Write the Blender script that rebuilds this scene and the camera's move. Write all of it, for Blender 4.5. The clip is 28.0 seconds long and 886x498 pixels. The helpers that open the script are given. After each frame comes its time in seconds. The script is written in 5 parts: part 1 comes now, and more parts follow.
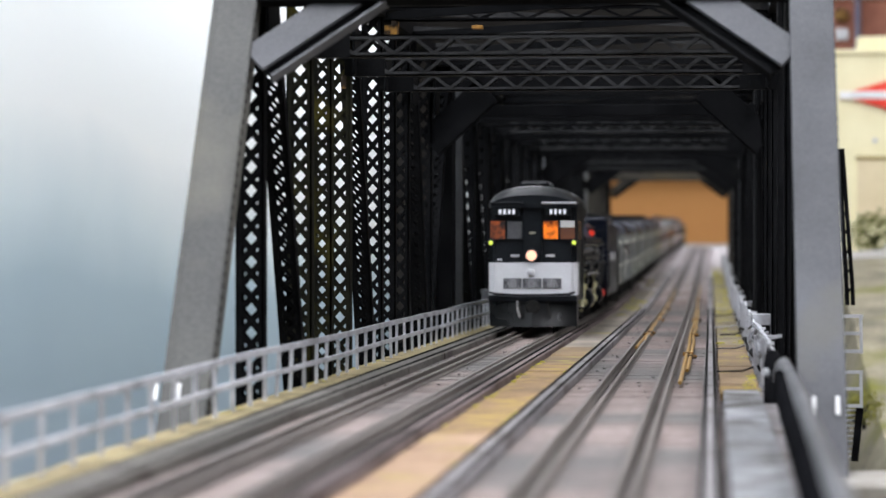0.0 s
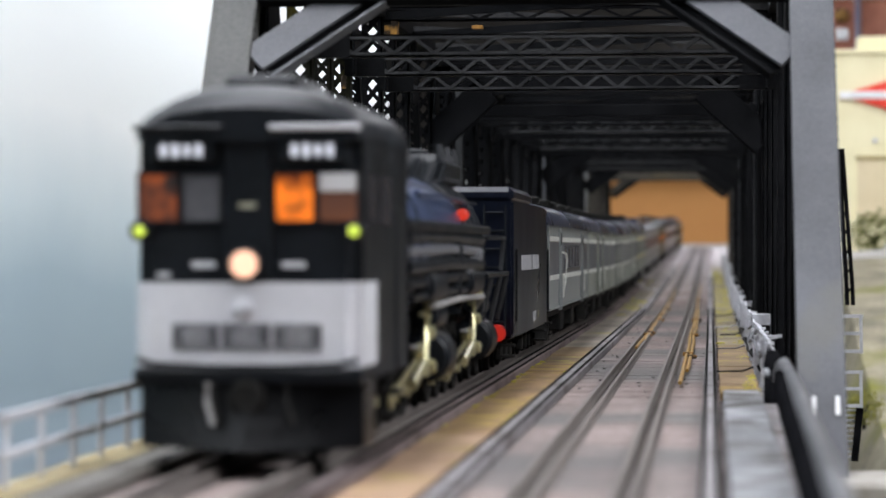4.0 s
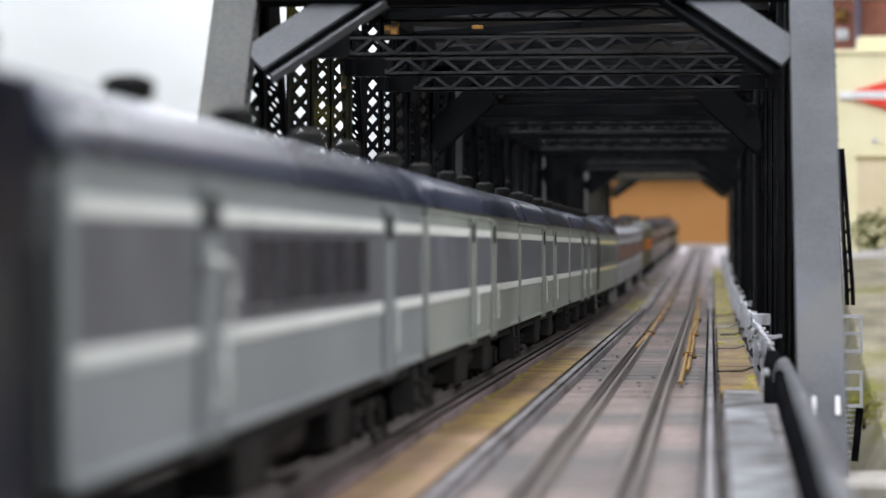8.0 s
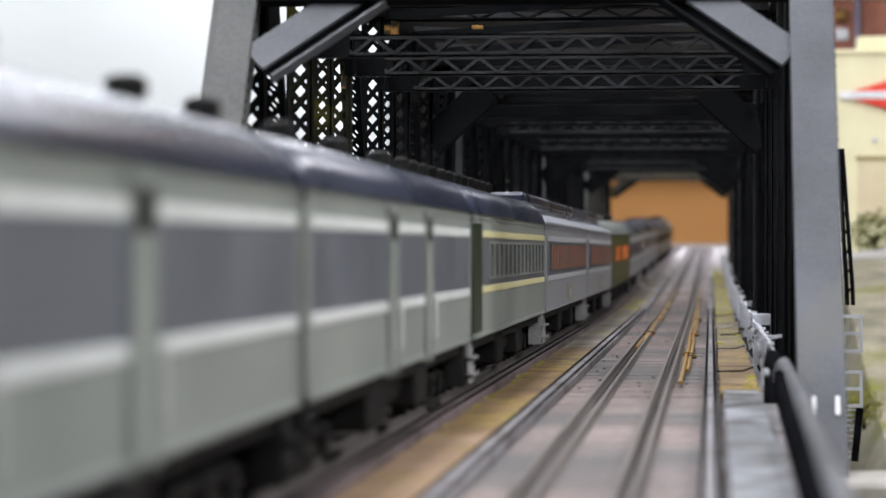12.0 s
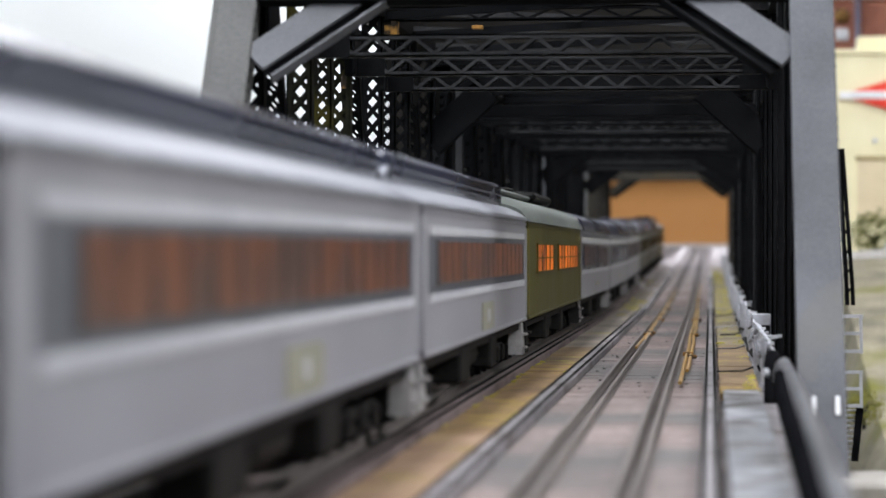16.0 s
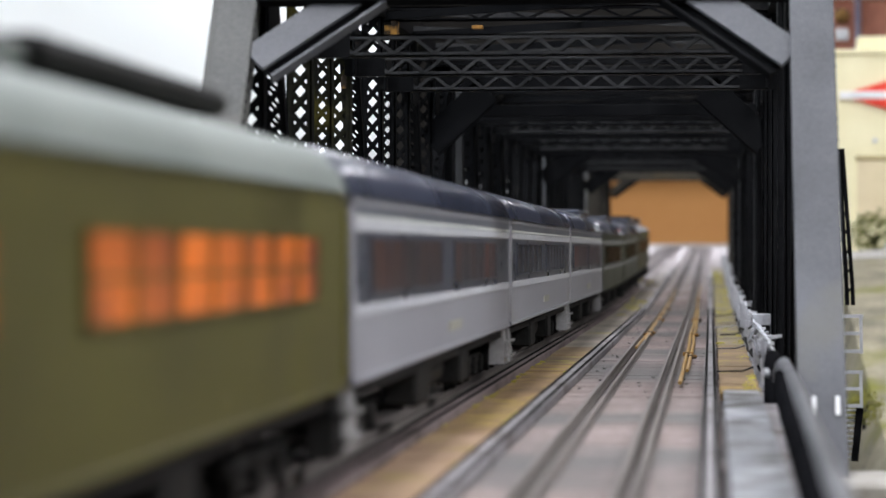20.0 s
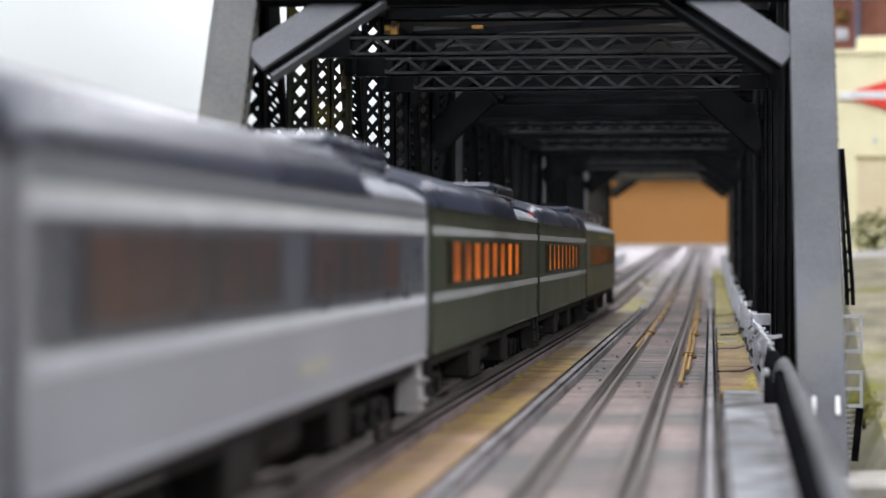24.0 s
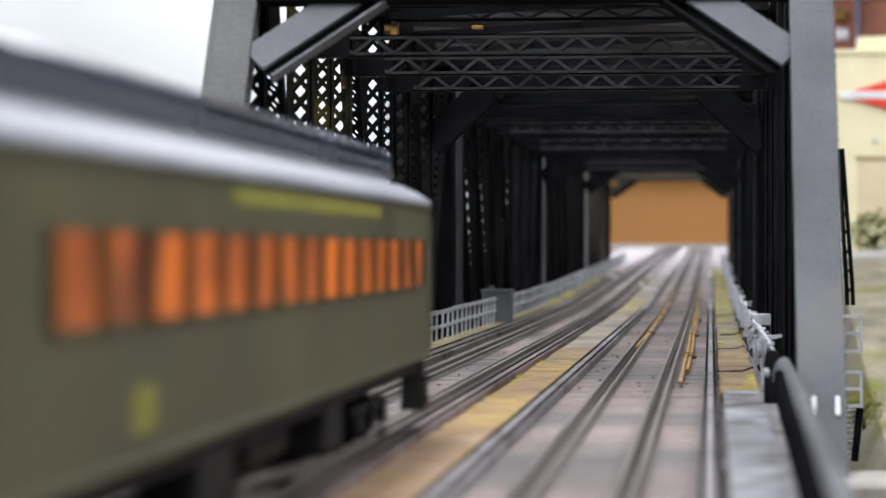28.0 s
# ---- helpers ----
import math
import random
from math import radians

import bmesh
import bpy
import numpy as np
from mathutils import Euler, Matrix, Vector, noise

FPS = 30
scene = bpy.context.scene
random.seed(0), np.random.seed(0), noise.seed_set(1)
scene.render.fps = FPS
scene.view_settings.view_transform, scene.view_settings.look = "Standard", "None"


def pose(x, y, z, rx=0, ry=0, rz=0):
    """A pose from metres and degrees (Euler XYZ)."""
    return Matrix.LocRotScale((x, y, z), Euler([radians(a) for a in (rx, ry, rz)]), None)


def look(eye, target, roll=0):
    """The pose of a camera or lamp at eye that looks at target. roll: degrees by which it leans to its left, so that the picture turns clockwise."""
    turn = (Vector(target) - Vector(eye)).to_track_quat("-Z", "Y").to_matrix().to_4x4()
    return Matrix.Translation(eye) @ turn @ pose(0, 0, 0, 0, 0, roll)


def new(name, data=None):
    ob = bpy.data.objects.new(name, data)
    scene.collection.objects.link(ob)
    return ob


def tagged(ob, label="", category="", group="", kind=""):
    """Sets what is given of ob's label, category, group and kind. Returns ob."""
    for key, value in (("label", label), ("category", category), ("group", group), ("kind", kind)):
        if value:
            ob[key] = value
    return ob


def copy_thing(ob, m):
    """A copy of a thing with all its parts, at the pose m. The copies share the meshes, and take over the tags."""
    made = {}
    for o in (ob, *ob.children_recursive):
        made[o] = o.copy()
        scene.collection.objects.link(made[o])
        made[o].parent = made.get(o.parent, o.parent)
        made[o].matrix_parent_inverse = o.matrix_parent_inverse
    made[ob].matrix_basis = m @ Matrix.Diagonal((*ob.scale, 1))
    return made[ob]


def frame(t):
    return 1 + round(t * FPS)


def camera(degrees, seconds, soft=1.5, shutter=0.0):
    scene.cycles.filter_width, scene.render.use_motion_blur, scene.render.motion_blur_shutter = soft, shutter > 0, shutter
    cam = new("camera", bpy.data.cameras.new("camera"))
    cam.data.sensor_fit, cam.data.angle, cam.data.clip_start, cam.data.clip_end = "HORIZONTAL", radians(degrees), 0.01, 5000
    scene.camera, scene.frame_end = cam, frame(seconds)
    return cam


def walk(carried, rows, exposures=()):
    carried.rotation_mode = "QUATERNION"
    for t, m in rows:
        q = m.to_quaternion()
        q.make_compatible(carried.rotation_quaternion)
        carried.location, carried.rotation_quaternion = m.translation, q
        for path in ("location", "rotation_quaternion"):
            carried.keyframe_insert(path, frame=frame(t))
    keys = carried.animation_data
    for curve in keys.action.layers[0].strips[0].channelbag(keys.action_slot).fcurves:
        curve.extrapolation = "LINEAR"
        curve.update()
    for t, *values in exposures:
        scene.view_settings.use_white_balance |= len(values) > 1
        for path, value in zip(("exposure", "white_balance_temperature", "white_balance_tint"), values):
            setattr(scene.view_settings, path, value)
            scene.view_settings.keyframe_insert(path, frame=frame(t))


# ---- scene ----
# ---- camera ----
# A model railway, 1:87. Lengths below are in millimetres unless they pass through mm().
K = 0.001
cam = camera(19.15, 28.0, soft=1.5, shutter=0.5)
EYE_Z = 36.0
cam_pose = look((0.001, 0, EYE_Z * K), (0.001 - 0.10194, 1.0, (EYE_Z + 0.4) * K))
walk(cam, [(0.0, cam_pose), (28.0, cam_pose)])
cam.data.dof.use_dof = True
cam.data.dof.focus_distance = 0.86
cam.data.dof.aperture_fstop = 33.0
scene.view_settings.exposure = 0.0

# ---- light ----
world = bpy.data.worlds.new("room_air")
scene.world = world
world.use_nodes = True
world.node_tree.nodes["Background"].inputs[0].default_value = (0.9, 0.95, 1.0, 1)
world.node_tree.nodes["Background"].inputs[1].default_value = 0.012

CEILING = 1500.0
LAMPS = ((-330, -900, 12), (-330, 420, 28), (-330, 1850, 14), (-330, 4600, 24), (650, -1500, 6), (650, 120, 9), (650, 4900, 24), (1700, -1500, 4), (1450, 60, 4), (1700, 1700, 3), (1700, 3300, 4))
for lx, ly, watts in LAMPS:
    lamp = bpy.data.lights.new("tube_light", "AREA")
    lamp.shape, lamp.size, lamp.size_y = "RECTANGLE", 0.28, 1.15
    lamp.energy = watts
    lamp.color = (0.91, 0.925, 1.0)
    ob = new("tube_light", lamp)
    ob.matrix_world = pose(lx * K, ly * K, (CEILING - 62) * K)
# added fill lamp, out of view: brightens the near car sides
SIDE_FILL_AT = (540.0, 340.0, 480.0)
lamp = bpy.data.lights.new("side_fill_lamp", "AREA")
lamp.shape, lamp.size, lamp.size_y, lamp.energy = "RECTANGLE", 0.10, 0.55, 4.6
lamp.color = (0.92, 0.935, 1.0)
ob = new("side_fill_lamp", lamp)
ob.matrix_world = pose(SIDE_FILL_AT[0] * K, SIDE_FILL_AT[1] * K, SIDE_FILL_AT[2] * K, 0, 48, 0)
# fill lamps added along the backdrop to brighten its painted sky
BACK_FILLS = [500, 1900, 3300, 4700]
for ly in BACK_FILLS:
    lamp = bpy.data.lights.new("backdrop_fill_lamp", "AREA")
    lamp.shape, lamp.size, lamp.size_y, lamp.energy = "RECTANGLE", 0.10, 1.2, 7.1
    lamp.color = (0.90, 0.95, 1.0)
    ob = new("backdrop_fill_lamp", lamp)
    ob.matrix_world = pose(-0.42, ly * K, 0.80, 0, 62, 0)

# extra fill aimed at the cream building and bank, from an unseen source
SPOT_AT = (0.52, 1.45, 0.90)
lamp = bpy.data.lights.new("scenery_fill_lamp", "AREA")
lamp.shape, lamp.size, lamp.size_y, lamp.energy = "RECTANGLE", 0.16, 0.5, 8.6
lamp.color = (0.95, 0.95, 1.0)
ob = new("scenery_fill_lamp", lamp)
ob.matrix_world = look(SPOT_AT, (0.26, 2.60, 0.13))


# ---- materials ----
def paint(name, a, b, rough=0.6, metal=0.0, scale=60.0, fine=900.0, bump=0.15, stretch=(1, 1, 1), spot=None, spot_at=0.62, vary=0.0, coat=0.0, spec=0.4, fixed=False, streaks=(), spot_scale=0.7):
    """Two colours mixed by coarse and fine noise, with relief. scale in waves per metre."""
    m = bpy.data.materials.new(name)
    m.use_nodes = True
    n, l = m.node_tree.nodes, m.node_tree.links
    p = n["Principled BSDF"]
    tc, mp = n.new("ShaderNodeTexCoord"), n.new("ShaderNodeMapping")
    mp.inputs["Scale"].default_value = stretch
    place = n.new("ShaderNodeNewGeometry").outputs["Position"] if fixed else tc.outputs["Object"]
    l.new(place, mp.inputs["Vector"])
    big, small = n.new("ShaderNodeTexNoise"), n.new("ShaderNodeTexNoise")
    big.inputs["Scale"].default_value, big.inputs["Detail"].default_value = scale, 4
    small.inputs["Scale"].default_value, small.inputs["Detail"].default_value = fine, 3
    l.new(mp.outputs[0], big.inputs["Vector"]), l.new(mp.outputs[0], small.inputs["Vector"])
    add = n.new("ShaderNodeMath")
    add.operation = "MULTIPLY_ADD"
    add.inputs[1].default_value = 0.45
    l.new(small.outputs["Fac"], add.inputs[0]), l.new(big.outputs["Fac"], add.inputs[2])
    ramp = n.new("ShaderNodeValToRGB")
    ramp.color_ramp.elements[0].position, ramp.color_ramp.elements[1].position = 0.5, 0.95
    ramp.color_ramp.elements[0].color, ramp.color_ramp.elements[1].color = (*a, 1), (*b, 1)
    l.new(add.outputs[0], ramp.inputs[0])
    out = ramp.outputs[0]
    if vary:
        info, hsv, rng = n.new("ShaderNodeObjectInfo"), n.new("ShaderNodeHueSaturation"), n.new("ShaderNodeMapRange")
        rng.inputs["To Min"].default_value, rng.inputs["To Max"].default_value = 1 - vary, 1 + vary
        l.new(info.outputs["Random"], rng.inputs["Value"]), l.new(rng.outputs[0], hsv.inputs["Value"]), l.new(out, hsv.inputs["Color"])
        out = hsv.outputs[0]
    if spot:
        sn, sr, mix = n.new("ShaderNodeTexNoise"), n.new("ShaderNodeValToRGB"), n.new("ShaderNodeMix")
        sn.inputs["Scale"].default_value, sn.inputs["Detail"].default_value = scale * spot_scale, 7
        l.new(place, sn.inputs["Vector"])
        sr.color_ramp.elements[0].position, sr.color_ramp.elements[1].position = spot_at - 0.09, spot_at + 0.07
        l.new(sn.outputs["Fac"], sr.inputs[0])
        mix.data_type = "RGBA"
        l.new(sr.outputs[0], mix.inputs[0]), l.new(out, mix.inputs[6])
        mix.inputs[7].default_value = (*spot, 1)
        out = mix.outputs[2]
    if streaks:
        # rail dirt and flangeway shadow as colour: a band at each x, broken up by noise
        sx, total = n.new("ShaderNodeSeparateXYZ"), None
        l.new(place, sx.inputs[0])
        for cx, half in streaks:
            dist, fade = n.new("ShaderNodeMath"), n.new("ShaderNodeMapRange")
            dist.operation, dist.inputs[1].default_value = "SUBTRACT", cx * 0.001
            away = n.new("ShaderNodeMath")
            away.operation = "ABSOLUTE"
            l.new(sx.outputs["X"], dist.inputs[0]), l.new(dist.outputs[0], away.inputs[0])
            fade.inputs["From Min"].default_value, fade.inputs["From Max"].default_value = half * 0.001, half * 0.00025
            l.new(away.outputs[0], fade.inputs["Value"])
            if total is None:
                total = fade.outputs[0]
            else:
                top = n.new("ShaderNodeMath")
                top.operation = "MAXIMUM"
                l.new(total, top.inputs[0]), l.new(fade.outputs[0], top.inputs[1])
                total = top.outputs[0]
        brk, mul, mix = n.new("ShaderNodeMapRange"), n.new("ShaderNodeMath"), n.new("ShaderNodeMix")
        brk.inputs["From Min"].default_value, brk.inputs["From Max"].default_value = 0.35, 0.6
        brk.inputs["To Min"].default_value = 0.45
        l.new(big.outputs["Fac"], brk.inputs["Value"])
        mul.operation = "MULTIPLY"
        l.new(total, mul.inputs[0]), l.new(brk.outputs[0], mul.inputs[1])
        mix.data_type = "RGBA"
        l.new(mul.outputs[0], mix.inputs[0]), l.new(out, mix.inputs[6])
        mix.inputs[7].default_value = (0.035, 0.027, 0.02, 1)
        out = mix.outputs[2]
    l.new(out, p.inputs["Base Color"])
    rr = n.new("ShaderNodeMapRange")
    rr.inputs["To Min"].default_value, rr.inputs["To Max"].default_value = max(rough - 0.12, 0.05), min(rough + 0.12, 1)
    l.new(big.outputs["Fac"], rr.inputs["Value"]), l.new(rr.outputs[0], p.inputs["Roughness"])
    p.inputs["Metallic"].default_value = metal
    p.inputs["Specular IOR Level"].default_value = spec
    p.inputs["Coat Weight"].default_value = coat
    if bump:
        bn = n.new("ShaderNodeBump")
        bn.inputs["Strength"].default_value, bn.inputs["Distance"].default_value = bump, 0.0004
        l.new(add.outputs[0], bn.inputs["Height"]), l.new(bn.outputs[0], p.inputs["Normal"])
    return m


def glow(name, colour, power, dark=None, scale=150.0, stretch=(1, 1, 1)):
    """A lit pane or lamp lens; with dark, the light is broken by what stands behind the pane."""
    m = bpy.data.materials.new(name)
    m.use_nodes = True
    n, l = m.node_tree.nodes, m.node_tree.links
    p = n["Principled BSDF"]
    p.inputs["Base Color"].default_value = (0.02, 0.02, 0.02, 1)
    p.inputs["Roughness"].default_value = 0.3
    p.inputs["Specular IOR Level"].default_value = 0.12
    p.inputs["Emission Strength"].default_value = power
    if dark is None:
        p.inputs["Emission Color"].default_value = (*colour, 1)
    else:
        tc, mp, ns, rp = n.new("ShaderNodeTexCoord"), n.new("ShaderNodeMapping"), n.new("ShaderNodeTexNoise"), n.new("ShaderNodeValToRGB")
        mp.inputs["Scale"].default_value = stretch
        ns.inputs["Scale"].default_value, ns.inputs["Detail"].default_value = scale, 2
        rp.color_ramp.elements[0].position, rp.color_ramp.elements[1].position = 0.35, 0.68
        rp.color_ramp.elements[0].color, rp.color_ramp.elements[1].color = (*dark, 1), (*colour, 1)
        l.new(tc.outputs["Object"], mp.inputs[0]), l.new(mp.outputs[0], ns.inputs["Vector"])
        l.new(ns.outputs["Fac"], rp.inputs[0]), l.new(rp.outputs[0], p.inputs["Emission Color"])
    return m


# x and half width of dark bands: dirt plus painted shadow beside the rails
TRACK_DIRT_SHADE = ((-77.4, 4.6), (-63.2, 4.6), (-25.6, 2.0), (-11.4, 2.4))
# inner truss paint, near black: the shade inside the bridge is in this colour
STEEL = paint("shaded_bridge_paint", (0.0034, 0.0036, 0.0042), (0.0105, 0.0108, 0.0118), 0.55, scale=40, fine=1400, spot=(0.024, 0.023, 0.021), spot_at=0.73, spec=0.015)
VALANCE = paint("dark_valance_cloth", (0.012, 0.011, 0.010), (0.03, 0.027, 0.024), 0.95, scale=8, fine=200, spec=0.2)
CREAM_PLATE = paint("dull_cream_lettering", (0.34, 0.335, 0.27), (0.44, 0.43, 0.35), 0.5, scale=60, bump=0)
OLIVE_PLATE = paint("olive_plate", (0.27, 0.27, 0.20), (0.34, 0.335, 0.25), 0.5, scale=60, bump=0)
BLIND = paint("white_blind", (0.55, 0.55, 0.56), (0.7, 0.7, 0.7), 0.7, scale=90, bump=0)
GLASS_GREY = paint("grey_pane", (0.07, 0.072, 0.08), (0.13, 0.13, 0.14), 0.1, scale=120, bump=0)
# lighter steel colour that holds the highlights along the member edges
STEEL_SHEEN = paint("edge_highlight_paint", (0.020, 0.0205, 0.0215), (0.052, 0.053, 0.055), 0.55, scale=60, fine=1200, spec=0.05)
# last span's end posts: the light that falls on them is in this colour
LIT_STEEL = paint("lit_grey_steel_paint", (0.20, 0.205, 0.215), (0.36, 0.365, 0.375), 0.6, scale=30, fine=800, spot=(0.12, 0.11, 0.09), spot_at=0.62)
BROWN_STEEL = paint("brownish_grey_paint", (0.04, 0.036, 0.03), (0.11, 0.10, 0.085), 0.8, scale=40, fine=600, spot=(0.17, 0.13, 0.07), spot_at=0.66, spec=0.1)
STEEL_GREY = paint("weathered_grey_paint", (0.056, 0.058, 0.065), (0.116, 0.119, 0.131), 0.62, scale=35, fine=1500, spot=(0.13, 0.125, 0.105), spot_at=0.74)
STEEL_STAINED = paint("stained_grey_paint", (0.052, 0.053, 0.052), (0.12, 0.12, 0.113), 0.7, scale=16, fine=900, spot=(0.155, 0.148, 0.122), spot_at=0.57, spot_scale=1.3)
RUST = paint("ochre_rust", (0.22, 0.10, 0.015), (0.5, 0.26, 0.05), 0.8, scale=120, spot=(0.03, 0.02, 0.012), spot_at=0.5, spot_scale=2.0)
MOSSY = paint("mossy_paint", (0.006, 0.006, 0.006), (0.02, 0.02, 0.012), 0.75, scale=60, spot=(0.07, 0.06, 0.012), spot_at=0.62, spec=0.05)
TIE = paint("grey_timber", (0.15, 0.117, 0.105), (0.325, 0.262, 0.245), 0.85, scale=26, fine=420, stretch=(1, 0.3, 1), vary=0.13, spot=(0.13, 0.121, 0.116), spot_at=0.52, spot_scale=0.32, bump=0.45, fixed=True, streaks=TRACK_DIRT_SHADE)
# brighter than the near ties: stronger light farther in is put into the colour
TIE_FAR = paint("grey_timber_far", (0.23, 0.185, 0.172), (0.45, 0.38, 0.36), 0.85, scale=35, fine=700, spot=(0.20, 0.165, 0.115), spot_at=0.6, bump=0.3, fixed=True, streaks=TRACK_DIRT_SHADE)
TIMBER = paint("guard_timber", (0.10, 0.094, 0.096), (0.265, 0.248, 0.252), 0.8, scale=40, fine=800, stretch=(1, 0.2, 1), spot=(0.07, 0.055, 0.045), spot_at=0.62, bump=0.3, fixed=True)
TIMBER_BROWN = paint("brown_guard_timber", (0.08, 0.06, 0.058), (0.22, 0.17, 0.165), 0.8, scale=40, fine=800, stretch=(1, 0.2, 1), spot=(0.05, 0.035, 0.03), spot_at=0.62, bump=0.3, fixed=True)
BOARD_MOSS = paint("mossy_board", (0.12, 0.10, 0.065), (0.27, 0.22, 0.145), 0.85, scale=40, fine=500, stretch=(1, 0.6, 1), spot=(0.29, 0.26, 0.05), spot_at=0.60, spot_scale=1.8, vary=0.05, bump=0.5, fixed=True)
TIMBER_OLIVE = paint("olive_grey_timber", (0.06, 0.056, 0.048), (0.165, 0.155, 0.138), 0.8, scale=40, fine=800, stretch=(1, 0.2, 1), spot=(0.045, 0.036, 0.03), spot_at=0.62, bump=0.35, fixed=True)
BOARD_OLIVE = paint("yellowed_edge_board", (0.20, 0.155, 0.075), (0.40, 0.33, 0.18), 0.85, scale=50, fine=600, stretch=(1, 0.7, 1), spot=(0.12, 0.10, 0.05), spot_at=0.60, spot_scale=1.8, vary=0.08, bump=0.5, fixed=True)
BOARD_MID = paint("mossy_golden_board", (0.13, 0.077, 0.036), (0.30, 0.192, 0.10), 0.85, scale=55, fine=600, stretch=(1, 0.7, 1), spot=(0.33, 0.225, 0.06), spot_at=0.57, spot_scale=1.8, vary=0.08, bump=0.5, fixed=True)
BOARD_BROWN = paint("worn_brown_board", (0.12, 0.08, 0.045), (0.27, 0.185, 0.105), 0.85, scale=40, fine=500, stretch=(1, 0.6, 1), spot=(0.30, 0.24, 0.06), spot_at=0.64, spot_scale=2.0, vary=0.06, bump=0.35, fixed=True)
BOARD_DIRTY = paint("dirty_grey_brown_board", (0.14, 0.12, 0.10), (0.32, 0.275, 0.23), 0.85, scale=40, fine=500, stretch=(1, 0.6, 1), spot=(0.36, 0.32, 0.06), spot_at=0.67, spot_scale=0.5, vary=0.14, bump=0.35, fixed=True)
BOARD = paint("tan_walkway_board", (0.20, 0.12, 0.07), (0.41, 0.275, 0.18), 0.85, scale=45, fine=600, stretch=(1, 0.7, 1), spot=(0.30, 0.22, 0.07), spot_at=0.62, spot_scale=1.5, vary=0.05, bump=0.4, fixed=True)
PLATE = paint("grey_walkway_plate", (0.085, 0.088, 0.098), (0.34, 0.345, 0.36), 0.55, scale=60, fine=300, spot=(0.06, 0.055, 0.05), spot_at=0.54, spot_scale=1.2, vary=0.1, fixed=True)
RAIL = paint("weathered_rail", (0.085, 0.073, 0.066), (0.18, 0.156, 0.142), 0.6, metal=0.0, scale=60, stretch=(1, 0.1, 1), fixed=True)
BRASS = paint("brass_wire", (0.30, 0.175, 0.045), (0.48, 0.30, 0.09), 0.45, metal=0.5, scale=60)
FENCE = paint("silver_fence_paint", (0.36, 0.37, 0.40), (0.60, 0.61, 0.65), 0.6, scale=80, spot=(0.20, 0.205, 0.22), spot_at=0.64)
TUBE = paint("black_tube", (0.004, 0.004, 0.0045), (0.014, 0.014, 0.016), 0.6, scale=60, bump=0.03, spec=0.0)
WHITE = paint("white_paint", (0.74, 0.75, 0.76), (0.84, 0.84, 0.84), 0.6, scale=50, bump=0.05)
BLACK = paint("loco_black", (0.0055, 0.0068, 0.0085), (0.013, 0.0155, 0.0195), 0.40, scale=60, bump=0.06, spec=0.16)
BOILER = paint("boiler_grey_black", (0.030, 0.044, 0.088), (0.058, 0.080, 0.150), 0.34, scale=40, bump=0.03, spec=0.3)
SILVER = paint("silver_rod", (0.55, 0.52, 0.30), (0.80, 0.76, 0.48), 0.32, metal=0.8, scale=120)
SILVER_FACE = paint("silver_grey_front", (0.60, 0.61, 0.64), (0.72, 0.73, 0.76), 0.5, scale=60, bump=0.03)
GRILLE = paint("dark_grille", (0.03, 0.03, 0.036), (0.13, 0.13, 0.145), 0.5, scale=1500, fine=2500)
GLASS_DARK = paint("dark_pane", (0.03, 0.03, 0.035), (0.07, 0.065, 0.07), 0.12, scale=90, bump=0, spec=0.2)
ROOF_DARK = paint("dark_grey_roof", (0.020, 0.024, 0.040), (0.038, 0.044, 0.070), 0.27, scale=14, bump=0.0, spec=0.42)
ROOF_GREEN = paint("olive_grey_roof", (0.12, 0.14, 0.125), (0.20, 0.22, 0.20), 0.55, scale=40, bump=0.05)
GREY_HEAD = paint("green_grey_car", (0.215, 0.235, 0.212), (0.315, 0.335, 0.295), 0.5, scale=30, bump=0.04)
GREY_BAND = paint("dark_grey_band", (0.095, 0.098, 0.110), (0.14, 0.143, 0.155), 0.42, scale=40, bump=0.04)
GREY_LIGHT = paint("light_grey_car", (0.265, 0.264, 0.29), (0.355, 0.354, 0.378), 0.45, scale=30, bump=0.04)
MAIL_GREY = paint("blue_green_grey_car", (0.20, 0.22, 0.222), (0.275, 0.296, 0.296), 0.45, scale=30, bump=0.04)
GREY_MID = paint("mid_grey_car", (0.225, 0.235, 0.262), (0.305, 0.315, 0.342), 0.45, scale=30, bump=0.04)
OLIVE = paint("olive_car", (0.056, 0.050, 0.009), (0.105, 0.094, 0.019), 0.5, scale=30, bump=0.04)
GREEN = paint("dark_green_car", (0.024, 0.029, 0.018), (0.045, 0.052, 0.032), 0.42, scale=30, bump=0.04)
GREEN_DEEP = paint("deep_green_vestibule", (0.014, 0.022, 0.010), (0.030, 0.042, 0.020), 0.45, scale=30, bump=0.04)
YELLOW_DULL = paint("dull_yellow_lettering", (0.16, 0.15, 0.02), (0.30, 0.28, 0.05), 0.6, scale=150, bump=0)
SMOKEBOX = paint("smokebox_grey", (0.03, 0.031, 0.034), (0.065, 0.066, 0.07), 0.45, scale=60, bump=0.05, spec=0.2)
OLIVE_EDGE = paint("bright_olive_vestibule", (0.085, 0.077, 0.010), (0.14, 0.125, 0.020), 0.5, scale=30, bump=0.04)
OLIVE_GREY = paint("olive_grey_car", (0.058, 0.054, 0.029), (0.105, 0.097, 0.050), 0.5, scale=30, bump=0.04)
STRIPE_WHITE = paint("white_stripe", (0.66, 0.68, 0.64), (0.78, 0.80, 0.76), 0.5, scale=60, bump=0)
STRIPE_CREAM = paint("cream_stripe", (0.72, 0.66, 0.32), (0.82, 0.76, 0.44), 0.5, scale=60, bump=0)
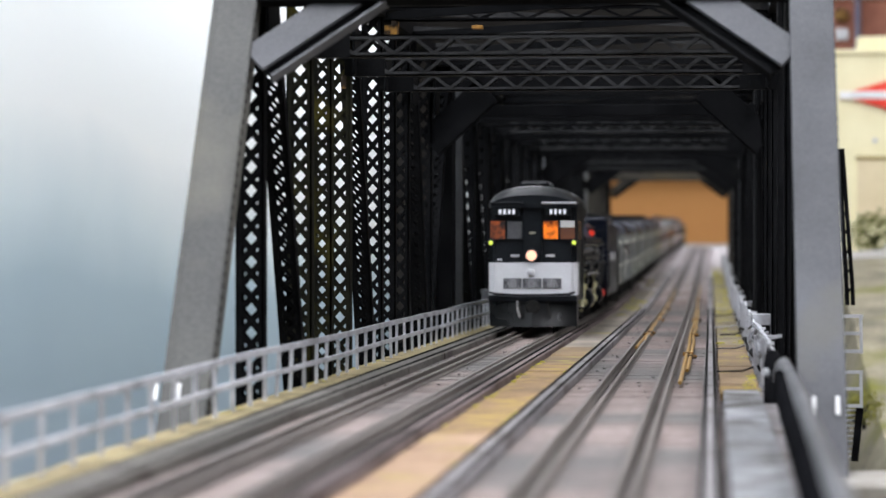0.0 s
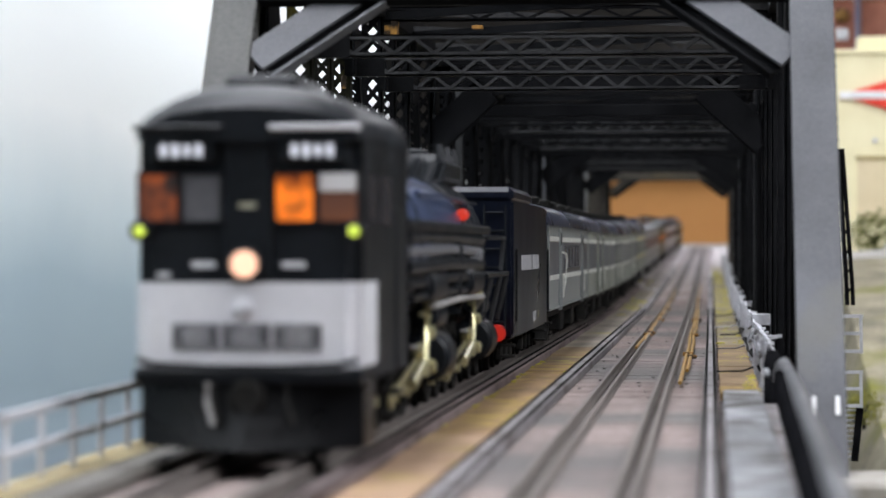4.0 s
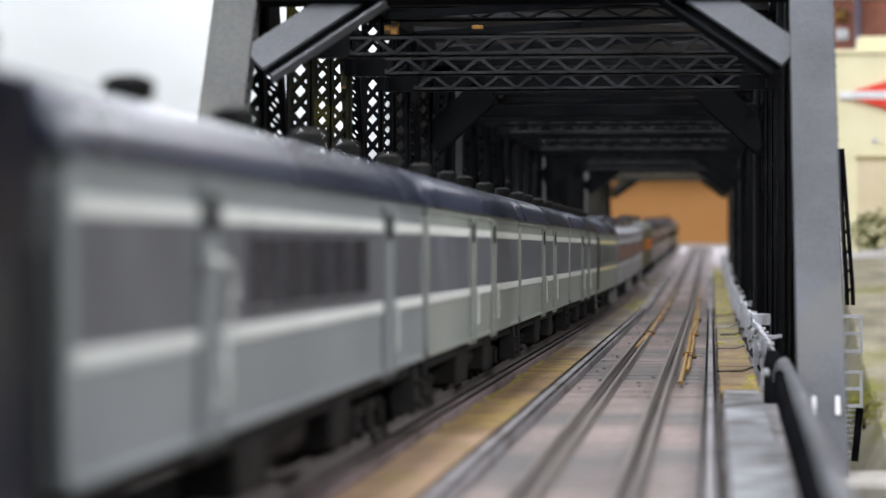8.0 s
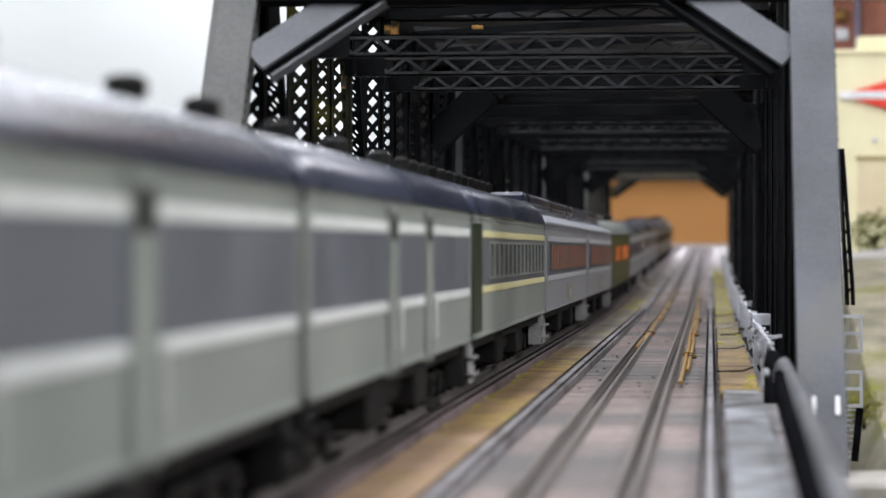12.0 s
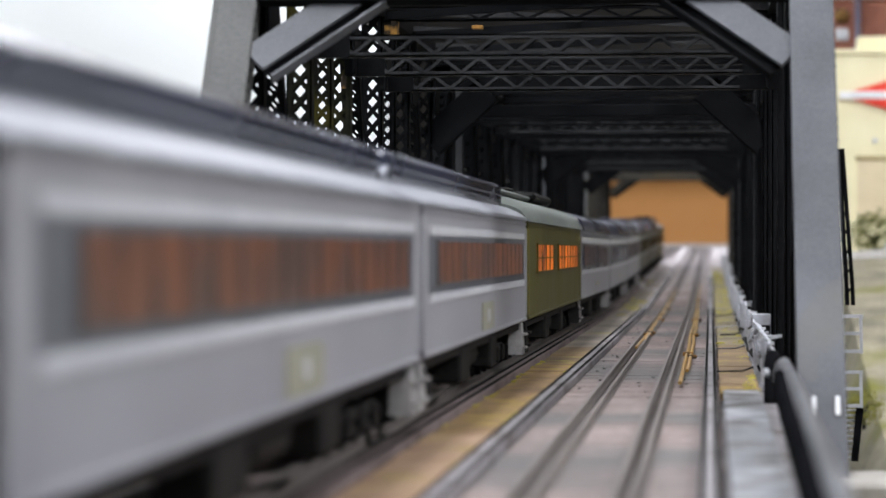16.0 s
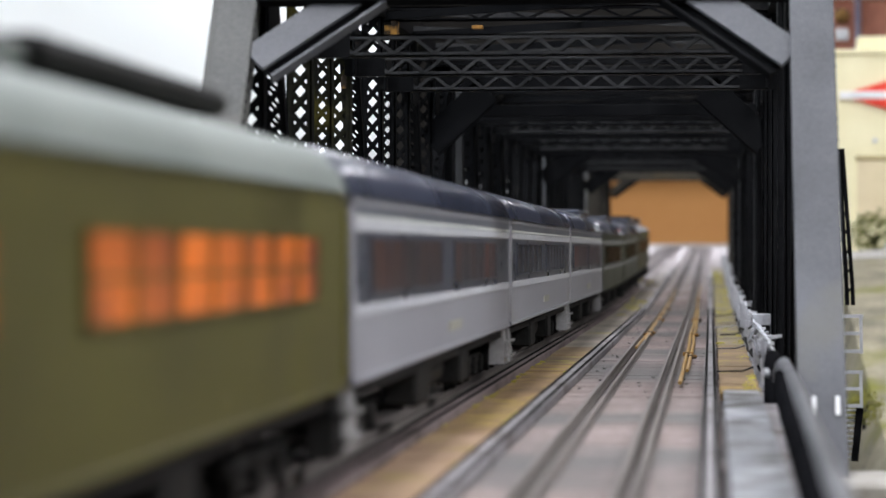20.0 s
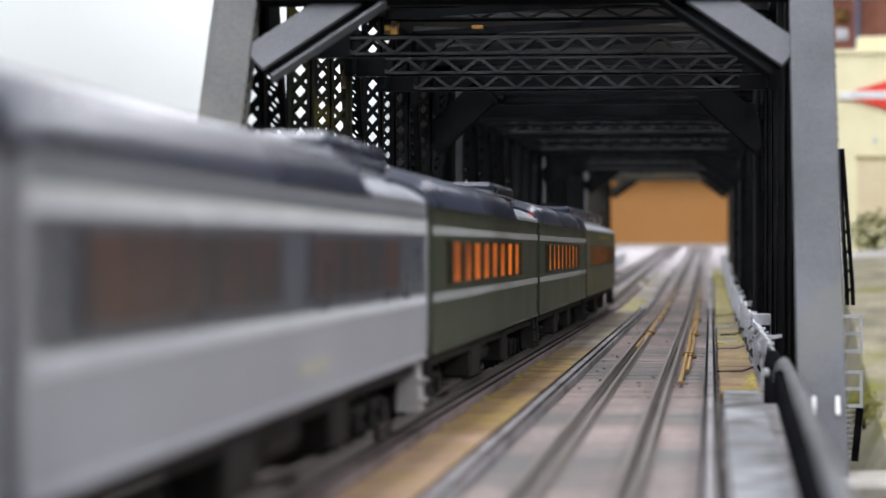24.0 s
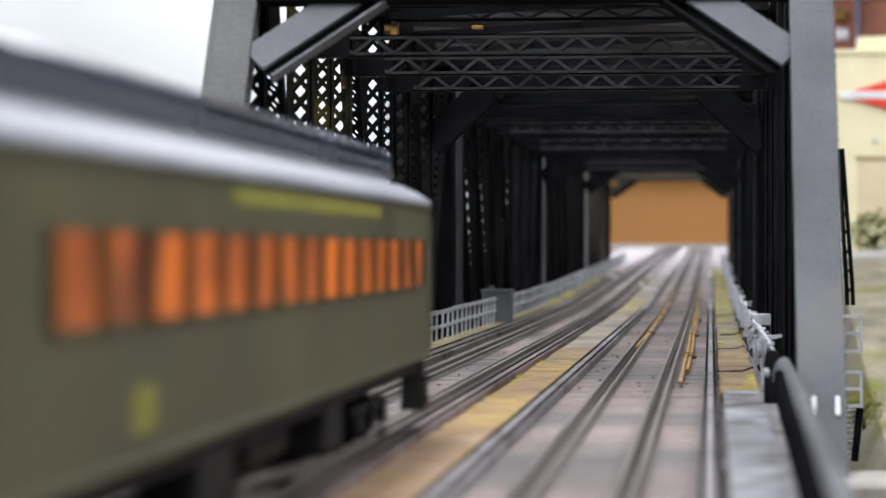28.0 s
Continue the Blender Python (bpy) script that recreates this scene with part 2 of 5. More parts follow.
STRIPE_GREY = paint("pale_grey_stripe", (0.48, 0.49, 0.52), (0.60, 0.61, 0.63), 0.5, scale=60, bump=0)
UNDER = paint("underframe", (0.007, 0.007, 0.007), (0.028, 0.027, 0.025), 0.7, scale=70, spec=0.1)
UNDER_LIGHT = paint("dusty_truck", (0.22, 0.215, 0.21), (0.40, 0.39, 0.38), 0.7, scale=90)
ORANGE = glow("orange_window", (1.0, 0.22, 0.012), 0.72, dark=(0.17, 0.03, 0.003), scale=75, stretch=(1, 1, 0.7))
RED_DIM = glow("dim_red_window", (0.34, 0.115, 0.05), 0.40, dark=(0.15, 0.075, 0.06), scale=70)
RED_FAINT = glow("faint_red_window", (0.20, 0.08, 0.06), 0.24, dark=(0.05, 0.052, 0.066), scale=36)
LAMP_WHITE = glow("headlight_lens", (1.0, 0.58, 0.40), 1.6)
LAMP_GREEN = glow("green_marker_lens", (0.8, 1.0, 0.12), 1.1)
LAMP_RED = glow("red_marker_lens", (1.0, 0.06, 0.03), 0.6)
BOARD_LIT = glow("lit_number_glyph", (0.85, 0.88, 1.0), 1.0)
ORANGE_HOT = glow("bright_orange_window", (1.0, 0.22, 0.015), 1.2, dark=(0.10, 0.018, 0.003), scale=300)
ORANGE_CAB = glow("cab_lit_window", (0.9, 0.20, 0.05), 0.42, dark=(0.03, 0.026, 0.026), scale=260)
# reflector face given its own red glow in place of returned light
LAMP_RED_DIM = glow("red_reflector_glow", (0.55, 0.02, 0.01), 0.7)
GREY_DUSK = paint("dusk_grey_band", (0.102, 0.11, 0.128), (0.152, 0.162, 0.182), 0.4, scale=40, bump=0.03)
GREY_BLUE = paint("blue_grey_band", (0.062, 0.068, 0.088), (0.095, 0.10, 0.122), 0.3, scale=40, bump=0.03)
STRIPE_DULL = paint("dull_grey_stripe", (0.24, 0.25, 0.25), (0.34, 0.35, 0.34), 0.5, scale=60, bump=0)
PILOT = paint("pilot_black", (0.0022, 0.0025, 0.003), (0.006, 0.0064, 0.0075), 0.3, scale=60, bump=0.02, spec=0.2)
TENDER_BLACK = paint("tender_black", (0.003, 0.0046, 0.0105), (0.008, 0.0112, 0.0225), 0.3, scale=20, bump=0.0, spec=0.22)
FEED_GREY = paint("worn_pump_grey", (0.07, 0.072, 0.08), (0.18, 0.185, 0.20), 0.4, scale=120, bump=0.05)
LETTER = paint("grey_lettering", (0.34, 0.35, 0.38), (0.5, 0.5, 0.53), 0.6, scale=200, bump=0)
ORANGE_WALL = paint("ochre_wall", (0.50, 0.235, 0.075), (0.54, 0.26, 0.088), 0.9, scale=3, fine=40, bump=0.05)
ROOM_DIM = paint("dim_room_paint", (0.16, 0.16, 0.165), (0.22, 0.22, 0.225), 0.9, scale=4, fine=60, bump=0.05)
ROOM_WHITE = paint("room_wall_paint", (0.62, 0.62, 0.60), (0.7, 0.7, 0.68), 0.9, scale=4, fine=60, bump=0.05)
FLOOR = paint("grey_floor", (0.18, 0.17, 0.16), (0.26, 0.25, 0.24), 0.7, scale=6, fine=90)
WORN_PLASTER = paint("worn_plaster", (0.24, 0.22, 0.19), (0.40, 0.38, 0.345), 0.9, scale=25, fine=300, bump=0.3)
PLASTER = paint("pale_plaster_ground", (0.55, 0.54, 0.52), (0.72, 0.71, 0.70), 0.9, scale=25, fine=400, bump=0.3)
GRASS = paint("dry_grass_mat", (0.12, 0.11, 0.075), (0.36, 0.32, 0.23), 0.95, scale=22, fine=300, spot=(0.16, 0.16, 0.025), spot_at=0.62, bump=0.8)
# pale tone of the far deck, with the strong light there painted in
LIT_FAR = paint("lit_far_deck", (0.40, 0.362, 0.365), (0.62, 0.572, 0.58), 0.9, scale=20, fine=300, fixed=True)
CREAM = paint("cream_wall", (0.72, 0.66, 0.42), (0.80, 0.74, 0.50), 0.8, scale=30, bump=0.04)
BRICK_RED = paint("brown_red_wall", (0.20, 0.07, 0.045), (0.32, 0.13, 0.085), 0.8, scale=40)
SIGN_RED = paint("red_sign_paint", (0.70, 0.04, 0.02), (0.80, 0.07, 0.035), 0.5, scale=40, bump=0)
LEAF_YELLOW = paint("yellow_green_clump", (0.10, 0.10, 0.02), (0.26, 0.25, 0.05), 0.9, scale=120)
MOSS = paint("yellow_moss", (0.30, 0.25, 0.03), (0.50, 0.45, 0.06), 0.9, scale=200)
LEAF = paint("bush_leaf", (0.07, 0.085, 0.015), (0.20, 0.21, 0.045), 0.8, scale=120, vary=0.2)


def backdrop_material():
    """A painted sky that pales upwards, with a soft grey-green ridge below it."""
    m = bpy.data.materials.new("painted_backdrop")
    m.use_nodes = True
    n, l = m.node_tree.nodes, m.node_tree.links
    p = n["Principled BSDF"]
    tc, sep, ns = n.new("ShaderNodeTexCoord"), n.new("ShaderNodeSeparateXYZ"), n.new("ShaderNodeTexNoise")
    l.new(tc.outputs["Object"], sep.inputs[0])
    ns.inputs["Scale"].default_value, ns.inputs["Detail"].default_value = 2.2, 3
    l.new(tc.outputs["Object"], ns.inputs["Vector"])
    slope = n.new("ShaderNodeMath")
    slope.operation = "MULTIPLY_ADD"
    slope.inputs[1].default_value = 0.035
    l.new(sep.outputs["Y"], slope.inputs[0]), l.new(sep.outputs["Z"], slope.inputs[2])
    wav = n.new("ShaderNodeMath")
    wav.operation = "MULTIPLY_ADD"
    wav.inputs[1].default_value = -0.12
    l.new(ns.outputs["Fac"], wav.inputs[0]), l.new(slope.outputs[0], wav.inputs[2])
    rng = n.new("ShaderNodeMapRange")
    rng.inputs["From Min"].default_value, rng.inputs["From Max"].default_value = -0.20, 0.40
    l.new(wav.outputs[0], rng.inputs["Value"])
    ramp = n.new("ShaderNodeValToRGB")
    stops = ((0.0, (0.42, 0.53, 0.66)), (0.22, (0.36, 0.475, 0.575)), (0.40, (0.42, 0.545, 0.64)), (0.52, (0.64, 0.745, 0.81)), (0.68, (0.88, 0.91, 0.93)))
    el = ramp.color_ramp.elements
    for i, (pos, c) in enumerate(stops):
        e = el[i] if i < 2 else el.new(pos)
        e.position, e.color = pos, (*c, 1)
    l.new(rng.outputs[0], ramp.inputs[0]), l.new(ramp.outputs[0], p.inputs["Base Color"])
    p.inputs["Roughness"].default_value = 0.9
    return m


BACKDROP = backdrop_material()


# ---- shapes ----
def blk(bm, c, s, rot=None, cham=0.0):
    """A block with centre c and size s; cham: chamfered edges along all sides."""
    ret = bmesh.ops.create_cube(bm, size=1.0)
    m = Matrix.Translation(c) @ (rot.to_4x4() if rot else Matrix()) @ Matrix.Diagonal((*s, 1))
    bmesh.ops.transform(bm, matrix=m, verts=ret["verts"])
    if cham:
        edges = list({e for v in ret["verts"] for e in v.link_edges})
        bmesh.ops.bevel(bm, geom=edges, offset=cham, segments=1, affect="EDGES", clamp_overlap=True)


def bar(bm, p, q, w, d, side=(1, 0, 0), cham=0.0):
    """A straight bar from p to q, w wide along side and d deep across it."""
    p, q = Vector(p), Vector(q)
    z = (q - p).normalized()
    x = Vector(side)
    x = (x - z * x.dot(z)).normalized()
    r = Matrix((x, z.cross(x), z)).transposed()
    blk(bm, (p + q) / 2, (w, d, (q - p).length), r, cham)


def rod(bm, p, q, r, n=8, r2=None):
    p, q = Vector(p), Vector(q)
    m = Matrix.Translation((p + q) / 2) @ (q - p).to_track_quat("Z", "Y").to_matrix().to_4x4()
    bmesh.ops.create_cone(bm, cap_ends=True, segments=n, radius1=r, radius2=r if r2 is None else r2, depth=(q - p).length, matrix=m)


def lathe(bm, base, axis, prof, n=16):
    """A turned shape: prof gives (along, radius) from base along axis."""
    a = Vector(axis).normalized()
    x = a.orthogonal().normalized()
    y = a.cross(x)
    rings = []
    for d, r in prof:
        rings.append([bm.verts.new(Vector(base) + a * d + (x * math.cos(2 * math.pi * i / n) + y * math.sin(2 * math.pi * i / n)) * max(r, 0.001)) for i in range(n)])
    for u, v in zip(rings, rings[1:]):
        for i in range(n):
            bm.faces.new((u[i], u[(i + 1) % n], v[(i + 1) % n], v[i]))
    bm.faces.new(list(reversed(rings[0]))), bm.faces.new(rings[-1])


def prism(bm, prof, y0, y1, n=1):
    """Extrudes a closed outline of (x, z) along y."""
    rows = [[bm.verts.new((x, y0 + (y1 - y0) * k / n, z)) for x, z in prof] for k in range(n + 1)]
    for u, v in zip(rows, rows[1:]):
        for i in range(len(prof)):
            j = (i + 1) % len(prof)
            bm.faces.new((u[i], u[j], v[j], v[i]))
    bm.faces.new(list(reversed(rows[0]))), bm.faces.new(rows[-1])


def finish(bm, smooth=False):
    bmesh.ops.transform(bm, matrix=Matrix.Scale(K, 4), verts=bm.verts)
    bmesh.ops.recalc_face_normals(bm, faces=bm.faces)
    me = bpy.data.meshes.new("mesh")
    bm.to_mesh(me)
    bm.free()
    if smooth:
        me.shade_smooth()
        me.set_sharp_from_angle(angle=radians(35))
    return me


def part(name, bm, material, parent=None, label="", at=None, smooth=False):
    me = bm if isinstance(bm, bpy.types.Mesh) else finish(bm, smooth)
    me.name = name
    if not me.materials:
        me.materials.append(material)
    ob = new(name, me)
    ob.parent = parent
    if at is not None:
        ob.matrix_basis = at
    if label:
        ob["label"] = label
    return ob


def thing(name, at, label, category, group="", kind=""):
    ob = new(name)
    ob.matrix_basis = at
    ob.empty_display_size = 0.01
    return tagged(ob, label, category, group, kind)


def mm(x, y, z, rx=0, ry=0, rz=0):
    return pose(x * K, y * K, z * K, rx, ry, rz)


def rise(y):
    """Height of the line: level at first, then a climb of 1 in 80 to a summit."""
    if y < 1300:
        return 0.0
    if y < 1900:
        return 0.0125 * (y - 1300) ** 2 / 1200
    if y < 4600:
        return 3.75 + 0.0125 * (y - 1900)
    u = min(y, 5200) - 4600
    return 37.5 + 0.0125 * (u - u * u / 1200)


def grade(y):
    return math.degrees(math.atan((rise(y + 20) - rise(y - 20)) / 40))


def sweep(bm, pts, w, h, n=4):
    """One bent bar through pts, w wide and h high; n: sides of its section."""
    rows = []
    for i, p in enumerate(pts):
        d = (pts[min(i + 1, len(pts) - 1)] - pts[max(i - 1, 0)]).normalized()
        x = d.cross(Vector((0, 0, 1))).normalized() if abs(d.z) < 0.95 else Vector((1, 0, 0))
        y = x.cross(d)
        if n == 4:
            ring = [p + x * a * w / 2 + y * b * h / 2 for a, b in ((-1, -1), (1, -1), (1, 1), (-1, 1))]
        else:
            ring = [p + x * math.cos(2 * math.pi * k / n) * w / 2 + y * math.sin(2 * math.pi * k / n) * h / 2 for k in range(n)]
        rows.append([bm.verts.new(v) for v in ring])
    for u, v in zip(rows, rows[1:]):
        for i in range(n):
            bm.faces.new((u[i], u[(i + 1) % n], v[(i + 1) % n], v[i]))
    bm.faces.new(list(reversed(rows[0]))), bm.faces.new(rows[-1])


def along(bm, prof, ya, yb, step=40.0):
    """Carries an outline of (x, z) along the line."""
    n = max(1, round((yb - ya) / step))
    rows = [[bm.verts.new((x, ya + (yb - ya) * k / n, rise(ya + (yb - ya) * k / n) + z)) for x, z in prof] for k in range(n + 1)]
    m = len(prof)
    for u, v in zip(rows, rows[1:]):
        for i in range(m):
            bm.faces.new((u[i], u[(i + 1) % m], v[(i + 1) % m], v[i]))
    bm.faces.new(list(reversed(rows[0]))), bm.faces.new(rows[-1])


def ribbon(bm, x0, x1, z0, z1, ya, yb, step=40.0):
    """A long strip along the line, from z0 up to z1 over it."""
    n = max(1, round((yb - ya) / step))
    rows = []
    for k in range(n + 1):
        y = ya + (yb - ya) * k / n
        h = rise(y)
        rows.append([bm.verts.new(v) for v in ((x0, y, h + z0), (x1, y, h + z0), (x1, y, h + z1), (x0, y, h + z1))])
    for u, v in zip(rows, rows[1:]):
        for i in range(4):
            bm.faces.new((u[i], u[(i + 1) % 4], v[(i + 1) % 4], v[i]))
    bm.faces.new(list(reversed(rows[0]))), bm.faces.new(rows[-1])

# ---- room ----
def slab(name, x0, x1, y0, y1, z0, z1, material, label=""):
    bm = bmesh.new()
    blk(bm, ((x0 + x1) / 2, (y0 + y1) / 2, (z0 + z1) / 2), (x1 - x0, y1 - y0, z1 - z0))
    return tagged(part(name, bm, material), label, kind="structure")


X0, X1, Y0, Y1 = -640.0, 3200.0, -3000.0, 6300.0
slab("floor", X0 - 200, X1 + 100, Y0 - 100, Y1 + 100, -1100, -1000, FLOOR, "grey floor of the layout room")
slab("ceiling", X0 - 200, X1 + 100, Y0 - 100, Y1 + 100, CEILING, CEILING + 100, ROOM_WHITE, "white ceiling of the layout room")
slab("wall_west", X0 - 200, X0 - 100, Y0, Y1, -1000, CEILING, ROOM_DIM, "dim grey wall behind the backdrop")
slab("wall_east", X1, X1 + 100, Y0, Y1, -1000, CEILING, ROOM_DIM, "dim grey wall of the layout room")
slab("wall_south", X0 - 100, X1, Y0 - 100, Y0, -1000, CEILING, ROOM_DIM, "dim grey wall behind the camera")
slab("wall_north", X0 - 100, X1, Y1, Y1 + 100, -1000, CEILING, ORANGE_WALL, "plain ochre-orange wall beyond the bridge")
slab("valance", X0 - 49, X1 - 10, Y1 - 60, Y1 - 45, 232, 1200, VALANCE, "dark cloth valance hanging above the ochre wall")
slab("baseboard", -400, 600, Y1 - 14, Y1 - 4, 38, 50, ROOM_WHITE, "white strip at the foot of the ochre wall")
slab("side_drape", X0 - 60, X0 - 50, 5300, Y1 - 20, -1000, 1000, VALANCE, "dark cloth drape past the end of the backdrop")
slab("corner_drape", X0 - 49, -588, Y1 - 28, Y1 - 18, -500, 400, VALANCE, "dark cloth drape in the corner of the room")
slab("backdrop_return", -588, -262, Y1 - 30, Y1 - 20, -500, 300, BACKDROP, "painted pale sky backdrop across the corner")
slab("backdrop", X0 - 40, X0 - 30, -800, 5500, -500, 1000, BACKDROP, "painted pale sky backdrop with a soft grey-green ridge")


def ceiling_lights():
    first = None
    for lx, ly, _ in LAMPS:
        if first is None:
            first = thing("ceiling_light", mm(lx, ly, CEILING), "long white tube light fitting under the ceiling", "ceiling light", "tube lights")
            bm = bmesh.new()
            blk(bm, (0, 0, -25), (300, 1200, 46), cham=6)
            part("housing", bm, ROOM_WHITE, first)
            bm = bmesh.new()
            for sx in (-70, 70):
                rod(bm, (sx, -560, -66), (sx, 560, -66), 13, 10)
            part("tube", bm, WHITE, first)
        else:
            copy_thing(first, mm(lx, ly, CEILING))


ceiling_lights()


# invented housings and hangers for the backdrop fill, all out of view
def backdrop_fill_lights():
    for ly in BACK_FILLS:
        f = thing("backdrop_light", mm(-408, ly, 808), "added out-of-view fill light strip that brightens the backdrop", "light strip", "backdrop lights")
        bm = bmesh.new()
        bar(bm, (0, -620, 0), (0, 620, 0), 12, 120, (1, 0, 0.53), 2)
        part("housing", bm, ROOM_DIM, f)
        bm = bmesh.new()
        bar(bm, (6, 0, 4), (30, 0, CEILING - 808), 8, 8, (0, 1, 0))
        part("hanger", bm, ROOM_DIM, f)


backdrop_fill_lights()


# made-up box around the scenery fill, outside the view
def scenery_light():
    home = mm(520, 1450, CEILING)
    f = thing("scenery_light", home, "added out-of-view fill light box above the scenery", "light box")
    bm = bmesh.new()
    blk(bm, (0, 0, 24), (180, 520, 40), cham=4)
    part("housing", bm, TUBE, f, at=home.inverted() @ look(SPOT_AT, (0.26, 2.60, 0.13)))
    bm = bmesh.new()
    rod(bm, (0, -24, -580), (0, -24, 0), 8, 10)
    part("hanger", bm, TUBE, f)


scenery_light()


# invented housing for the added side fill, never in view
def layout_light():
    x, y, z = SIDE_FILL_AT
    f = thing("layout_light", mm(x, y, z), "added out-of-view fill light strip over the near track", "light strip")
    bm = bmesh.new()
    blk(bm, (9, 0, 9), (110, 570, 18), Matrix.Rotation(radians(48), 3, "Y"), cham=3)
    part("housing", bm, TUBE, f)
    for dy in (-200, 200):
        bm = bmesh.new()
        rod(bm, (8, dy, 18), (8, dy, CEILING - z), 4, 8)
        part("hanger", bm, TUBE, f)


layout_light()

# ---- ground ----
LEFT, RIGHT, MID = -70.5, -18.3, -44.8


def ground():
    """The layout's ground: a plaster valley under the bridge, a bank that climbs on the far side."""
    bm = bmesh.new()
    nx, ny = 60, 110
    grid = []
    for j in range(ny + 1):
        y = -1500 + (Y1 - 40 + 1500) * j / ny
        row = []
        for i in range(nx + 1):
            x = -600 + 3200 * (i / nx) ** 1.5
            s = min(max((y - 1450) / 1050, 0), 1)
            s = s * s * (3 - 2 * s)
            side = min(max((x - 45) / 60, 0), 1)
            z = -230 + side * (130 + 132 * s)
            t = min(max((y - 3150) / 260, 0), 1)
            near = min(max((x + 200) / 40, 0), 1)
            z = z + (rise(y) - 14 - z) * t * near
            z += 5 * noise.noise((x * 0.012, y * 0.012, 0)) + 2 * noise.noise((x * 0.06, y * 0.06, 3))
            row.append(bm.verts.new((x, y, z)))
        grid.append(row)
    for u, v in zip(grid, grid[1:]):
        for i in range(nx):
            bm.faces.new((u[i], u[i + 1], v[i + 1], v[i]))
    tagged(part("ground", bm, GRASS, smooth=True), "dry grass and plaster ground of the railway layout", kind="structure")


ground()
slab("pale_roadway", 62, 900, 700, 1500, -128, -92, WORN_PLASTER, "pale plaster roadway below the bridge")
bm = bmesh.new()
ribbon(bm, -160, 60, -10, -1.5, 3260, Y1 - 60)
tagged(part("plateau", bm, LIT_FAR), "pale plaster roadbed beyond the bridge", kind="structure")


# ---- deck ----
DECK_A, DECK_B = 120.0, 3300.0
NEAR_END = 1780.0


def deck():
    bm = bmesh.new()
    ribbon(bm, -108, 18, -6, -2.4, DECK_A, DECK_B)
    base = tagged(part("bridge_deck", bm, TIMBER), "weathered grey timber deck of the bridge", kind="structure")
    # ties of both tracks
    for cx, x0, x1 in ((LEFT, -92.5, -52.2), (RIGHT, -39.2, 3)):
        bm = bmesh.new()
        blk(bm, (0, 0, -1.1), (x1 - x0, 4.62, 2.2))
        tie = finish(bm)
        y, k = 300.0, 0
        while y < NEAR_END:
            part("tie", tie, TIE, base, at=mm((x0 + x1) / 2 + random.uniform(-0.4, 0.4), y, rise(y) + random.uniform(-0.2, 0.0), 0, random.uniform(-0.12, 0.12), random.uniform(-0.6, 0.6)))
            y += 5.05 if y < 1100 else 6.3
        # the farther the tie, the likelier it takes the painted-bright tone
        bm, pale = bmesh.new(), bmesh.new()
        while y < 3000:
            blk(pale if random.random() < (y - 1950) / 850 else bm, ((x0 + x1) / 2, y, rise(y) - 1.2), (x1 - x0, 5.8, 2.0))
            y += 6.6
        part("far_ties", pale, LIT_FAR, base, "far ties painted brighter as if lit, among grey ones")["kind"] = "stuff"
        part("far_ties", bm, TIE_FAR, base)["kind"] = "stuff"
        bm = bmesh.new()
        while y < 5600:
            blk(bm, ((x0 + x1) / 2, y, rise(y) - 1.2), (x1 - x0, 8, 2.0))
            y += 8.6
        part("far_ties", bm, LIT_FAR, base, "ties past the bridge, painted brighter as if lit")["kind"] = "stuff"
    # walkway boards
    for x0, x1, ya, z in ((-106.0, -94.6, 250, 0.6), (-53.0, -39.6, 250, 0.5), (3.4, 13.6, 655, 0.6)):
        y = ya
        while y < 3280:
            ln = random.uniform(40, 75)
            bm = bmesh.new()
            blk(bm, (0, 0, -1), (x1 - x0, ln - 0.5, 2), cham=0.25)
            yc = y + ln / 2
            # distant boards shift to the colour that has the far light in it
            part("walkway_board", bm, BOARD if yc < 480 and -60 < x0 < 0 else BOARD_OLIVE if x0 < -60 and yc < 1250 else BOARD_MOSS if x0 < -60 and yc < 2600 else BOARD_MID if yc < (830 if x0 < 0 else 720) else ((BOARD_BROWN if yc < 980 else LIT_FAR if random.random() < (yc - 1950) / 850 else BOARD_DIRTY) if -60 < x0 < 0 else (BOARD_BROWN if yc < 960 else BOARD_MOSS if yc < 2600 else LIT_FAR)), base, at=mm((x0 + x1) / 2 + random.uniform(-0.2, 0.2), yc, rise(yc) + z + random.uniform(-0.12, 0.12), grade(yc), 0, random.uniform(-0.15, 0.15)))
            y += ln
    y = 140
    while y < 640:
        ln = 58
        bm = bmesh.new()
        blk(bm, (0, 0, -1), (9.2, ln - 0.6, 2), cham=0.3)
        part("walkway_plate", bm, PLATE, base, at=mm(8.6, y + ln / 2, 1.0))
        y += ln
    # guard timbers with bolt heads
    for x, w, mat in ((-90.2, 7.4, TIMBER_OLIVE), (-55.2, 4.0, TIMBER_BROWN), (-37.3, 4.0, TIMBER), (0.9, 3.4, TIMBER)):
        y = 200.0
        while y < 3290:
            ln = random.uniform(95, 140)
            yc = y + ln / 2
            bm = bmesh.new()
            blk(bm, (0, 0, 0.8), (w, ln - 0.5, 2.6), cham=0.3)
            # distant timbers likewise shift to the painted-bright colour
            part("guard_timber", bm, LIT_FAR if random.random() < (yc - 1950) / 850 else mat, base, at=mm(x + random.uniform(-0.15, 0.15), yc, rise(yc) + random.uniform(-0.1, 0.1), grade(yc), 0, random.uniform(-0.12, 0.12)))
            y += ln
        bm = bmesh.new()
        y = 260.0
        while y < 1500:
            blk(bm, (x - w * 0.33, y, 2.25 + rise(y)), (0.8, 0.8, 0.6))
            blk(bm, (x + w * 0.33, y + 2, 2.25 + rise(y)), (0.8, 0.8, 0.6))
            y += 5.05
        part("bolt_heads", bm, UNDER, base)["kind"] = "stuff"


deck()


